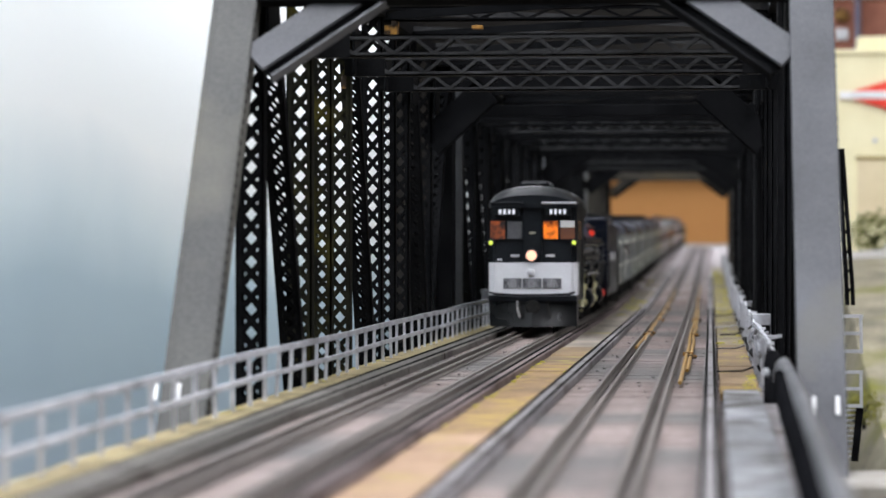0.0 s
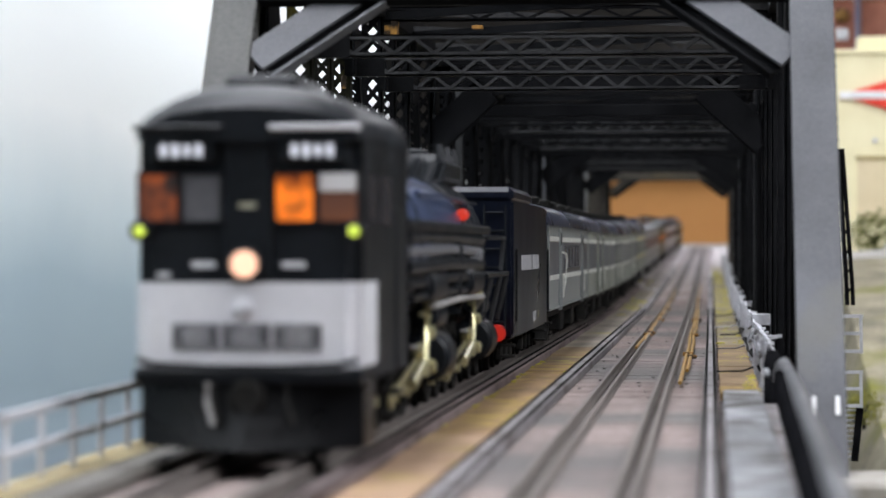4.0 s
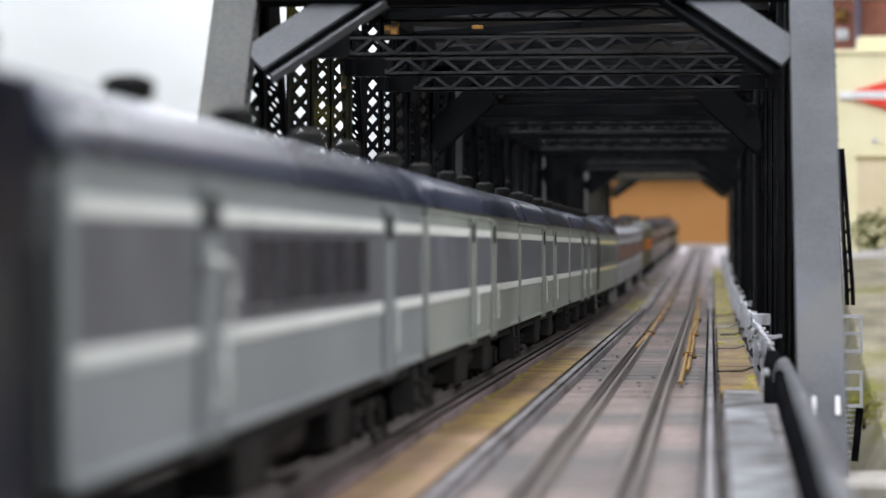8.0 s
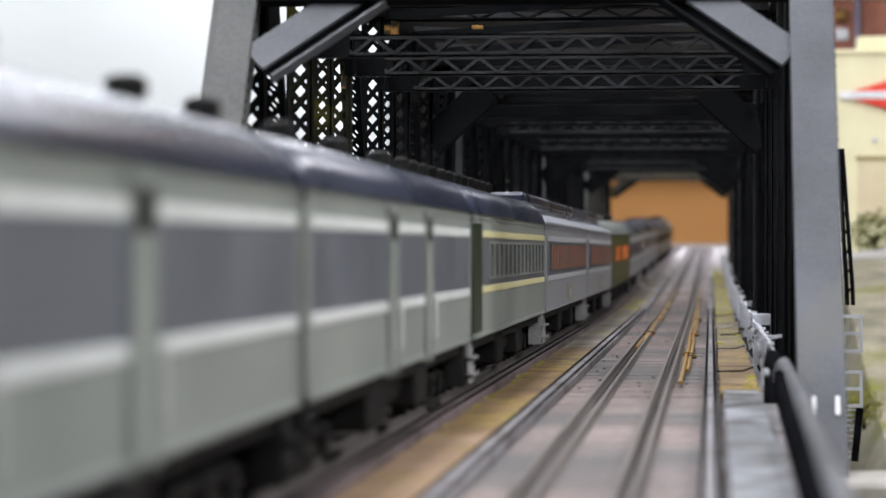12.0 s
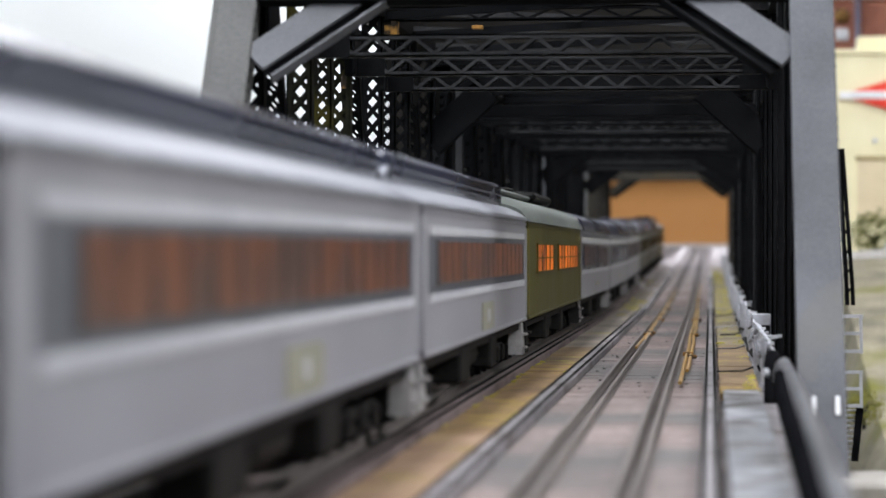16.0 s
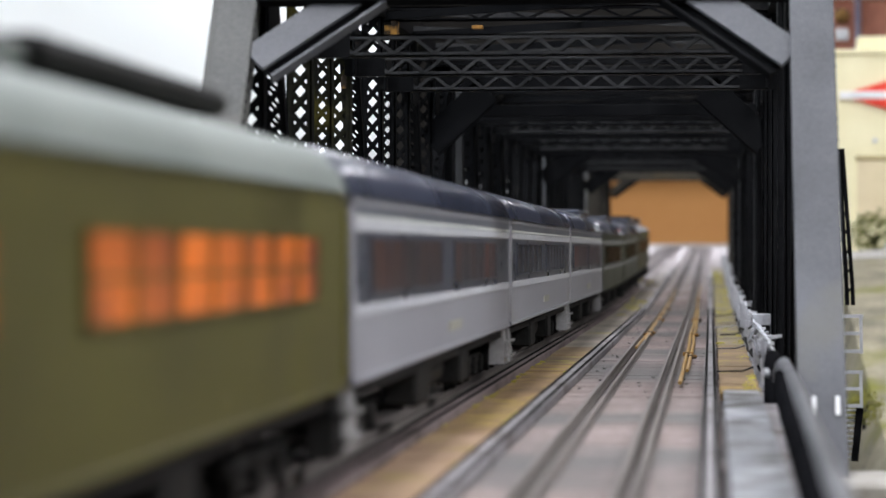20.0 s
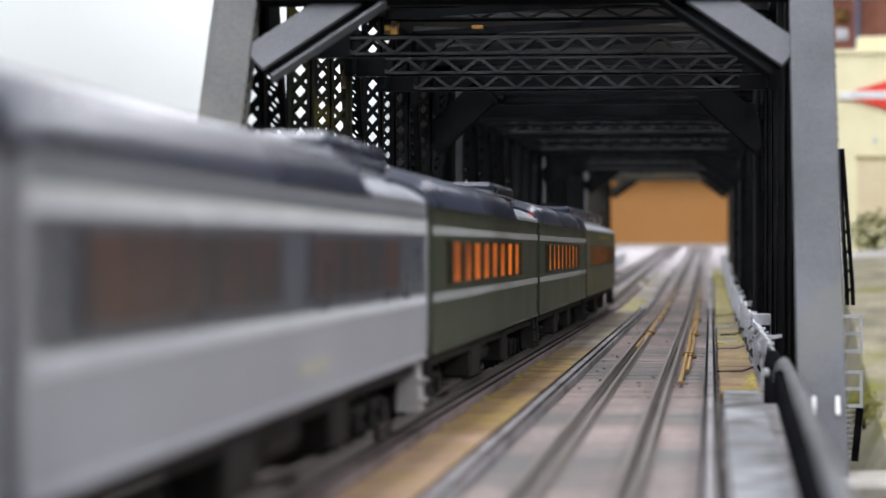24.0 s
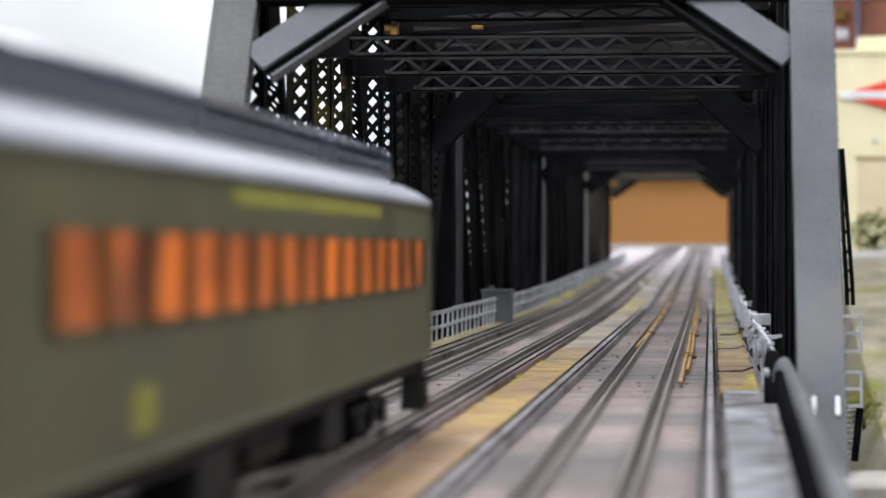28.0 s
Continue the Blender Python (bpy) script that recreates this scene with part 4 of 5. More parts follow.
def scenery():
    ho = thing("depot_building", mm(0, 2600, 26), "cream flat-roofed building with a red arrow sign", "building")
    bm = bmesh.new()
    blk(bm, (225, 90, 100), (210, 180, 204), cham=1)
    part("wall", bm, CREAM, ho)
    bm = bmesh.new()
    blk(bm, (225, 90, 204), (216, 186, 5), cham=1)
    part("parapet", bm, CREAM, ho)
    bm = bmesh.new()
    blk(bm, (168, 40, 213), (44, 40, 16), cham=1)
    part("roof_hatch", bm, CREAM, ho)
    bm = bmesh.new()
    blk(bm, (166, -0.6, 70), (44, 2, 58), cham=0.5)
    dr = part("garage_door", bm, paint("buff_door", (0.62, 0.52, 0.33), (0.70, 0.60, 0.40), 0.7, scale=30), ho)
    bm = bmesh.new()
    blk(bm, (166, -1.6, 100.5), (48, 4, 3), cham=0.4)
    part("lintel", bm, paint("tan_lintel", (0.34, 0.27, 0.12), (0.42, 0.34, 0.16), 0.7, scale=30), dr)
    bm = bmesh.new()
    lathe(bm, (161, -0.5, 117), (0, -1, 0), ((0, 2.6), (2, 2.6), (2.4, 1.6)), 10)
    part("wall_lamp", bm, STRIPE_GREY, ho)
    sign = part("sign_board", _arrow(1), SIGN_RED, ho, "red arrow-shaped sign")
    part("sign_wing", _arrow(-1), SIGN_RED, sign)
    bm = bmesh.new()
    blk(bm, (152, -4.4, 161.5), (52, 1.2, 7.5), cham=0.3)
    part("sign_band", bm, WHITE, sign, "white band")
    for k in range(6):
        bm = bmesh.new()
        blk(bm, (139 + k * 5.6, -5.2, 161.5), (3.6, 0.5, 3.2))
        part("lettering_bar", bm, STRIPE_GREY, sign)
    br = thing("brick_building", mm(0, 3200, 28), "brown-red brick building with a pale cornice", "building")
    bm = bmesh.new()
    blk(bm, (310, 70, 170), (330, 140, 340), cham=1)
    part("wall", bm, BRICK_RED, br)
    bm = bmesh.new()
    blk(bm, (310, 66, 318), (338, 150, 14), cham=1.5)
    part("cornice", bm, PLASTER, br)
    bm = bmesh.new()
    rod(bm, (177, -6, 150), (177, -6, 330), 4, 10)
    part("drain_pipe", bm, paint("violet_grey_pipe", (0.10, 0.09, 0.14), (0.16, 0.15, 0.2), 0.5, scale=40), br)
    bm = bmesh.new()
    lathe(bm, (158, -4, 282), (0, 0, 1), ((0, 2), (3, 8), (9, 10), (15, 8), (18, 2)), 14)
    part("globe_sign", bm, RUST, br, smooth=True)
    bm = bmesh.new()
    blk(bm, (158, -4, 268), (16, 6, 14), cham=1)
    part("sign_panel", bm, STRIPE_GREY, br)
    leafy("bush", mm(156, 2530, 24), 25, 52, "yellow-green scenery bush before the cream building")
    leafy("bush", mm(184, 2490, 24), 18, 50, "yellow-green scenery bush beside a pale rock")
    leafy("bush", mm(86, 1480, -64), 12, 22, "low yellow-green scenery clump on the bank", LEAF_YELLOW)
    bm = bmesh.new()
    bmesh.ops.create_icosphere(bm, subdivisions=3, radius=12)
    for v in bm.verts:
        v.co *= 1 + 0.3 * noise.noise(v.co * 0.12)
    rk = tagged(part("rock", bm, PLASTER, at=mm(172, 2440, 34)), "pale plaster rock on the bank", "rock")
    bm = bmesh.new()
    pts = [Vector((118, 2380, 28)), Vector((140, 2400, 29)), Vector((190, 2430, 33)), Vector((300, 2460, 34))]
    sweep(bm, pts, 8, 12)
    tagged(part("retaining_wall", bm, PLASTER), "low pale retaining wall along the bank", "wall")


def _arrow(s):
    bm = bmesh.new()
    prism(bm, ((126, 161.5), (176, 161.5 + s * 4), (176, 161.5 + s * 15)), -4.0, -2.0)
    return bm


scenery()


def crumbs():
    """Loose chips and spikes scattered over both tracks."""
    bm = bmesh.new()
    for k in range(170):
        y = 640 + 1100 * random.random() ** 1.3
        x = random.choice((LEFT, RIGHT, RIGHT, -46)) + random.uniform(-17, 17)
        s = random.uniform(0.2, 0.6)
        blk(bm, (x, y, rise(y) + 0.2 * s), (s, s * random.uniform(0.8, 2.2), s * 0.6), Matrix.Rotation(random.uniform(0, 3), 3, "Z"))
    tagged(part("loose_chips", bm, UNDER), "dark loose chips scattered over the ties", "debris", kind="stuff")


crumbs()


def moss():
    """Small tufts of yellow moss on the far walkways."""
    bm = bmesh.new()
    for x0, x1, ya, yb, n in ((-105.5, -94, 1330, 2300, 260), (4, 13, 900, 2300, 240), (-52, -41, 1420, 1800, 120), (-53, -51.5, 520, 840, 70), (-41.5, -40, 480, 840, 120), (-106, -103, 560, 1200, 90), (-105, -95, 1720, 2000, 240), (-104, -95, 2180, 2420, 200), (-62, -50, 2150, 2450, 160), (3, 12, 2250, 2800, 260), (-41.5, -39.5, 430, 700, 60), (9.5, 13.2, 660, 900, 130)):
        for k in range(n):
            x, y, r = random.uniform(x0, x1), random.uniform(ya, yb), random.uniform(0.4, 1.4) * (0.5 if ya < 900 else 1.0)
            if noise.noise((x * 0.08, y * 0.012, 4)) < -0.02:
                continue
            m = Matrix.Translation((x, y, rise(y) + 0.55)) @ Matrix.Rotation(random.uniform(0, 3), 4, "Z") @ Matrix.Diagonal((1, 1.6, 0.35, 1))
            bmesh.ops.create_icosphere(bm, subdivisions=1, radius=r, matrix=m)
    tagged(part("moss_tufts", bm, MOSS), "yellow-green moss tufts on the walkway boards", "moss", kind="stuff")


moss()

# ---- train ----
RAIL_TOP = 2.2
HW = 17.8
# running gear shared by all the cars


def wheel_pair(r):
    bm = bmesh.new()
    for s in (-1, 1):
        lathe(bm, (s * 7.0, 0, 0), (s, 0, 0), ((0, r + 0.8), (0.8, r + 0.7), (0.9, r), (2.6, r - 0.1), (2.7, r * 0.8), (2.2, r * 0.72), (2.2, 1.4), (2.9, 1.2)), 20)
    rod(bm, (-8, 0, 0), (8, 0, 0), 1.0, 8)
    return finish(bm, True)


WHEELS = wheel_pair(5.0)


def truck(parent, y, axles=3):
    bm = bmesh.new()
    half = 17 if axles == 3 else 12
    for s in (-1, 1):
        x = s * 11.6
        bar(bm, (x, y - half - 4, 6.6), (x, y + half + 4, 6.6), 1.5, 2.2, (1, 0, 0), 0.2)
        bar(bm, (x, y - half, 3.6), (x, y + half, 3.6), 1.2, 1.1, (1, 0, 0))
        for k in range(axles):
            yk = y - half + 2 * half * k / (axles - 1)
            blk(bm, (x + s * 0.6, yk, 5), (2.0, 4.2, 4.6), cham=0.4)
        for yk in (y - half / 2, y + half / 2):
            for d in (-1.6, 0, 1.6):
                rod(bm, (x, yk + d, 3.6), (x, yk + d, 7.4), 0.7, 6)
    blk(bm, (0, y, 7.2), (20, 7, 2.4), cham=0.3)
    t = part("truck_frame", bm, UNDER, parent)
    for k in range(axles):
        yk = y - half + 2 * half * k / (axles - 1)
        part("wheel_set", WHEELS, UNDER, t, at=mm(0, yk, 5.0))
    return t


def roof_outline(kind):
    e, c = 42.2, 51.0
    if kind == "arch":
        pts = [(HW + 0.7, e), (HW + 0.4, e + 0.9)]
        pts += [(HW * math.cos(a), e + 1.0 + (c - e - 1.0) * math.sin(a) ** 0.9) for a in [math.pi / 2 * k / 8 for k in range(1, 8)]]
        pts += [(0, c)]
    else:
        pts = [(HW + 0.7, e), (HW + 0.5, e + 0.9), (HW - 2, e + 2.6), (HW - 5, e + 3.9), (HW - 7.6, e + 4.5), (HW - 7.8, e + 7.0), (HW - 6.9, e + 7.3), (HW - 7.2, e + 8.1), (5, e + 9.0), (0, e + 9.3)]
    return pts + [(-x, z) for x, z in reversed(pts[:-1])]


def passenger_car(name, length, label, body, roof, band=None, stripe=None, kind="arch", bands=(24.4, 37.6), windows=(), pane=None, doors=(), vents=(), axles=3, letter=None, frame_mat=None, ends=None, dusty=False, vent_size=1.6, thin=None, fill=0.84, fin=0.6, margin=6.0, muntin=False, board=None, near=None):
    """A railway car; its near end is at y = 0, the rail tops at z = 0."""
    car = thing(name, mm(LEFT, 0, RAIL_TOP), label, "railway car", "cars of the train")
    y0, y1 = 2.5, length - 2.5
    bm = bmesh.new()
    prism(bm, ((-HW, 13.3), (HW, 13.3), (HW, 42.6), (-HW, 42.6)), y0 + 1.0, y1 - 1.0)
    bm.edges.ensure_lookup_table()
    up = [e for e in bm.edges if abs(e.verts[0].co.z - e.verts[1].co.z) > 20]
    bmesh.ops.bevel(bm, geom=up, offset=1.1, segments=2, affect="EDGES")
    part("body", bm, body, car)
    runs = [(kind, y0, y1)] if kind != "stepped" else [("arch", y0, y0 + (y1 - y0) * 0.72), ("clerestory", y0 + (y1 - y0) * 0.72, y1)]
    for shape, ra, rb in runs:
        bm = bmesh.new()
        prof = roof_outline(shape)
        low = [(x * 0.97, 42.2 + (z - 42.2) * 0.72) for x, z in prof]
        rows = [(ra, low if ra == y0 or shape == "arch" else prof), (ra + 6, prof), (rb - 6, prof), (rb, low if rb == y1 or shape == "arch" else prof)]
        rings = [[bm.verts.new((x, yy, z)) for x, z in pr] for yy, pr in rows]
        for u, v in zip(rings, rings[1:]):
            for q in range(len(u)):
                w = (q + 1) % len(u)
                bm.faces.new((u[q], u[w], v[w], v[q]))
        bm.faces.new(list(reversed(rings[0]))), bm.faces.new(rings[-1])
        part("roof", bm, roof if shape == "arch" or kind != "stepped" else GREY_MID, car, smooth=True)
        if shape != "arch":
            bm = bmesh.new()
            blk(bm, (0, (ra + rb) / 2, 50.1), (21.6, rb - ra - 9, 5.6), cham=1.1)
            part("clerestory", bm, ROOF_DARK, car)
    zb, zt = bands
    gaps = sorted((a, b) for a, b in doors)
    runs, cur = [], near or margin
    for a, b in gaps:
        runs.append((cur, a))
        cur = b
    runs.append((cur, length - margin))
    for s in (-1, 1):
        x = s * HW
        if band:
            for a, b in runs:
                bm = bmesh.new()
                blk(bm, (x, (a + b) / 2, (zb + zt) / 2), (0.3, b - a, zt - zb))
                part("colour_band", bm, band, car)
        if stripe:
            for z in (zb, zt):
                for a, b in runs:
                    bm = bmesh.new()
                    blk(bm, (x, (a + b) / 2, z), (0.6, b - a, 1.75), cham=0.12)
                    part("stripe", bm, stripe, car)
        # belt rail and sill
        bm = bmesh.new()
        blk(bm, (x, length / 2, 13.8), (0.8, length - 8, 1.0), cham=0.2)
        blk(bm, (x, length / 2, 41.2), (0.5, length - 8, 0.6))
        part("sill", bm, body, car)
        for a, b in doors:
            bm = bmesh.new()
            blk(bm, (x, (a + b) / 2, 27.2), (0.9, b - a - 1.2, 27.5), cham=0.2)
            d = part("door", bm, body, car)
            bm = bmesh.new()
            for yy in (a + 0.5, b - 0.5):
                blk(bm, (x + s * 0.35, yy, 27.0), (0.9, 1.0, 29), cham=0.15)
            blk(bm, (x + s * 0.3, (a + b) / 2, 40.8), (0.9, b - a + 2.0, 0.9), cham=0.2)
            part("door_frame", bm, body, d)
            bm = bmesh.new()
            blk(bm, (x + s * 0.5, (a + b) / 2, 37.6), (0.5, (b - a) * 0.62, 4.2), cham=0.15)
            part("door_window", bm, UNDER, d)
            bm = bmesh.new()
            rod(bm, (x + s * 1.1, b + 0.9, 17), (x + s * 1.1, b + 0.9, 25), 0.3, 6)
            part("grab_iron", bm, STRIPE_WHITE if stripe else body, d)
        for w0, w1, count in windows:
            pitch = (w1 - w0) / count
            for k in range(count):
                yc = w0 + pitch * (k + 0.5)
                bm = bmesh.new()
                blk(bm, (x + s * 0.25, yc, (zb + zt) / 2 + 0.3), (0.5, pitch * fill, (zt - zb) * 0.66), cham=0.12)
                wd = part("window", bm, pane or GLASS_DARK, car)
                bm = bmesh.new()
                hz = (zt - zb) * 0.33
                for dz in (-hz, hz):
                    blk(bm, (x + s * 0.35, yc, (zb + zt) / 2 + 0.3 + dz), (0.6, pitch * (fill + 0.06), 0.5))
                for dy in (-pitch * (fill / 2 + 0.01), pitch * (fill / 2 + 0.01)):
                    blk(bm, (x + s * (fin / 2 + 0.05), yc + dy, (zb + zt) / 2 + 0.3), (fin, 0.5, hz * 2))
                if muntin:
                    blk(bm, (x + s * 0.4, yc, (zb + zt) / 2 + 0.3), (0.5, pitch * fill, 0.45))
                part("window_frame", bm, frame_mat or body, wd)
        for yy in (4.4, length - 4.4):
            bm = bmesh.new()
            wide = (near - 4 if near else 8.6) if ends and yy < 9 else 3.2
            blk(bm, (x - s * 0.1, 3.0 + wide / 2 if ends and yy < 9 else yy, 27.4), (0.7, wide, 25.4), cham=0.2)
            part("end_door_panel", bm, ends if ends and (yy < 9 or not near) else body, car)
        if letter:
            bm = bmesh.new()
            blk(bm, (x, length * 0.52, 18.0), (0.5, 32.0 if letter == OLIVE_PLATE else 26.0, 6.5 if letter == OLIVE_PLATE else 2.0))
            pl = part("name_plate", bm, letter, car)
            if letter == OLIVE_PLATE:
                bm = bmesh.new()
                blk(bm, (x + s * 0.3, length * 0.52, 18.0), (0.4, 4.0, 3.0), cham=0.15)
                part("emblem_bar", bm, STRIPE_GREY, pl)
        # board below the eave, its darker colour holding the eave's shade
        if board:
            bm = bmesh.new()
            blk(bm, (x, length / 2, 40.7), (0.3, length - 12, 3.0))
            part("letter_board", bm, board, car)
        if thin:
            bm = bmesh.new()
            blk(bm, (x, length / 2, 38.9), (0.7, length - 14, 0.5))
            part("pin_stripe", bm, thin, car)
    for yy, sg in ((1.2, -1), (length - 1.2, 1)):
        bm = bmesh.new()
        blk(bm, (0, yy, 27), (13, 2.4, 30), cham=0.5)
        part("diaphragm", bm, UNDER, car)
    for yy in (length * 0.155, length * 0.845):
        truck(car, yy, axles)
    # steps, tanks and boxes under the floor
    for yy in (8.0, length - 8.0):
        for s in (-1, 1):
            bm = bmesh.new()
            rows = [[bm.verts.new(v) for v in ((s * (HW - a), yy - b, z), (s * (HW - a), yy + b, z), (s * (HW - 4.5), yy + b, z), (s * (HW - 4.5), yy - b, z))] for a, b, z in ((0.9, 3.4, 12.6), (0.5, 4.4, 8.0), (0.4, 5.6, 3.6))]
            for u, v in zip(rows, rows[1:]):
                for k in range(4):
                    bm.faces.new((u[k], u[(k + 1) % 4], v[(k + 1) % 4], v[k]))
            bm.faces.new(rows[0]), bm.faces.new(list(reversed(rows[-1])))
            for z in (5.6, 9.4):
                blk(bm, (s * (HW - 0.2), yy, z), (1.6, 7.4, 0.6))
            part("steps", bm, UNDER_LIGHT if dusty else UNDER, car)
    for k, (f, w) in enumerate(((0.36, 22), (0.5, 30), (0.63, 18))):
        for s in (-1, 1):
            bm = bmesh.new()
            if k == 1:
                rod(bm, (s * 11, length * f - w / 2, 8.6), (s * 11, length * f + w / 2, 8.6), 3.6, 12)
            else:
                blk(bm, (s * 13.2, length * f, 8.2), (7, w, 7.8), cham=0.6)
            part("underfloor_tank" if k == 1 else "underfloor_box", bm, UNDER, car)
    bm = bmesh.new()
    blk(bm, (0, length / 2, 11.6), (2 * HW - 3, length - 10, 1.6))
    part("underframe", bm, UNDER, car)
    for f in vents:
        bm = bmesh.new()
        zt_ = 50.6 if kind == "arch" else 52.0
        lathe(bm, (0, length * f, zt_ - 0.8), (0, 0, 1), ((0, 1.5), (2.2, 1.5), (2.5, vent_size * 1.15), (4.9, vent_size * 1.2), (5.6, vent_size * 0.6)), 12)
        part("roof_vent", bm, UNDER, car)
    return car


STARTS = (464.2, 745.0, 990.6, 1253.1, 1499.0, 1763.1, 2057.1, 2339.9, 2660.9, 2976.2, 3278.7, 3580.3, 3900.8, 4219.8, 4557.4)
LENS = [b - a for a, b in zip(STARTS, STARTS[1:])]
CARS = []
L = LENS[0]
CARS.append(passenger_car("mail_car", L, "grey mail car with white stripes and a mail hook", MAIL_GREY, ROOF_DARK, GREY_BAND, STRIPE_WHITE, doors=((60, 71), (216, 228)), windows=((88, 196, 5),), vents=(0.12, 0.38, 0.64, 0.9), frame_mat=GREY_BAND, vent_size=2.8))
bm = bmesh.new()
sweep(bm, [Vector((HW + 1.6, 58, 33)), Vector((HW + 2.4, 66, 32.4)), Vector((HW + 2.6, 68, 30)), Vector((HW + 2.2, 64, 22)), Vector((HW + 1.6, 63, 17))], 0.8, 0.8, 6)
part("mail_hook", bm, STRIPE_WHITE, CARS[0], "white mail hook")
for i in (1, 2, 3):
    L = LENS[i]
    CARS.append(passenger_car("baggage_car", L, "green-grey baggage car with white stripes and two doors", GREY_HEAD, ROOF_DARK, GREY_DUSK, STRIPE_WHITE, doors=((L * 0.37, L * 0.37 + 11), (L * 0.60, L * 0.60 + 11)), vents=(0.09, 0.36, 0.63, 0.9), vent_size=2.3))
L = LENS[4]
CARS.append(passenger_car("coach", L, "grey coach with cream stripes and a row of windows", GREY_HEAD, ROOF_DARK, GREY_BAND, STRIPE_CREAM, windows=((44, L - 12, 14),), pane=GLASS_GREY, ends=GREEN_DEEP, near=28.0, fill=0.68, vents=[0.06 + 0.08 * k for k in range(12)], frame_mat=GREY_HEAD, dusty=True))
for i in (5, 6):
    L = LENS[i]
    CARS.append(passenger_car("sleeping_car", L, "two-tone grey sleeping car with dim red windows", GREY_LIGHT, GREY_MID, GREY_DUSK, STRIPE_GREY, kind="clerestory", windows=((26, L - 24, 16),), pane=RED_DIM, frame_mat=GREY_BAND, dusty=True, letter=OLIVE_PLATE, margin=14.0, fill=0.97))
CARS.append(passenger_car("dining_car", LENS[7], "olive dining car with glowing orange windows", OLIVE, ROOF_GREEN, None, None, windows=((42, 124, 4), (154, 288, 7)), pane=ORANGE, vents=(0.2, 0.42, 0.62), vent_size=3.4, fill=0.9, muntin=True, ends=OLIVE_EDGE))
bm = bmesh.new()
blk(bm, (0, 105, 52.3), (13, 150, 1.6), cham=0.7)
part("roof_duct", bm, ROOF_GREEN, CARS[-1])
bm = bmesh.new()
blk(bm, (3, 226, 53.0), (11, 96, 3.4), cham=1.2)
part("roof_duct", bm, UNDER, CARS[-1])
for i in (8, 9, 10):
    L = LENS[i]
    CARS.append(passenger_car("sleeping_car", L, "two-tone grey sleeping car with a dark rounded roof", GREY_LIGHT, ROOF_DARK, GREY_BLUE, STRIPE_GREY, kind="stepped" if i == 10 else "arch", windows=((22, L * 0.42, 5), (L * 0.5, L - 50, 6)), pane=RED_FAINT if i != 9 else GLASS_DARK, board=GREY_DUSK, frame_mat=GREY_BLUE, dusty=True, letter=CREAM_PLATE, thin=STRIPE_WHITE, fill=0.95))
for i in (11, 12):
    L = LENS[i]
    CARS.append(passenger_car("parlour_car", L, "dark green parlour car with grey stripes and orange windows", GREEN, ROOF_DARK, None, STRIPE_DULL, kind="stepped" if i == 11 else "arch", windows=((36, L * 0.72, 8),), pane=ORANGE, ends=GREEN_DEEP, fill=0.95, fin=1.4))
bm = bmesh.new()
lathe(bm, (HW - 3, 2.0, 44.0), (0, -1, 0), ((0, 1.5), (1.4, 1.5), (1.8, 0.9)), 12)
part("red_marker", bm, LAMP_RED, CARS[-1], "red marker lamp")
L = LENS[13]
CARS.append(passenger_car("last_coach", L, "olive-grey last coach with a row of orange windows", OLIVE_GREY, GREY_MID, None, None, kind="clerestory", windows=((40, L - 20, 15),), pane=ORANGE, fill=0.82, fin=1.0))
for k in range(12):
    bm = bmesh.new()
    blk(bm, (0, 30 + k * 25, 53.6), (9, 5, 2.2), cham=0.5)
    part("roof_vent", bm, TUBE, CARS[-1])
bm = bmesh.new()
blk(bm, (HW, L * 0.565, 40.0), (0.4, L * 0.39, 2.0))
part("letter_board", bm, YELLOW_DULL, CARS[-1])
bm = bmesh.new()
blk(bm, (HW, 78, 18.6), (0.4, 9, 4.4), cham=0.15)
part("emblem", bm, YELLOW_DULL, CARS[-1])

# ---- locomotive ----
DRIVER_R, CRANK = 9.2, 4.1
SPIN, SIDE_RODS, MAIN_RODS = [], [], []


def driver_parts():
    """Meshes of one driving axle: axle, wheel, spoke, balance weight and crank pin, each about the axle's middle."""
    made = {}
    bm = bmesh.new()
    rod(bm, (-8, 0, 0), (8, 0, 0), 1.6, 8)
    made["axle"] = finish(bm, True)
    for s in (-1, 1):
        bm = bmesh.new()
        lathe(bm, (s * 7.0, 0, 0), (s, 0, 0), ((0, DRIVER_R + 0.8), (0.8, DRIVER_R + 0.7), (0.9, DRIVER_R), (3.0, DRIVER_R - 0.1), (3.0, DRIVER_R - 1.6), (2.2, DRIVER_R - 1.8), (2.2, 2.4), (3.2, 2.2), (3.4, 0.8)), 28)
        made["wheel", s] = finish(bm, True)
        bm = bmesh.new()
        bar(bm, (s * 9.4, 2, 0), (s * 9.4, 7.6, 0), 0.9, 1.0, (1, 0, 0))
        made["spoke", s] = finish(bm)
        bm = bmesh.new()
        blk(bm, (s * 9.5, 0, -4.6), (1.2, 8.6, 4.2), cham=0.8)
        made["balance_weight", s] = finish(bm)
        bm = bmesh.new()
        rod(bm, (s * 9, 0, CRANK), (s * 11.4, 0, CRANK), 0.9, 8)
        made["crank_pin", s] = finish(bm)
    return made


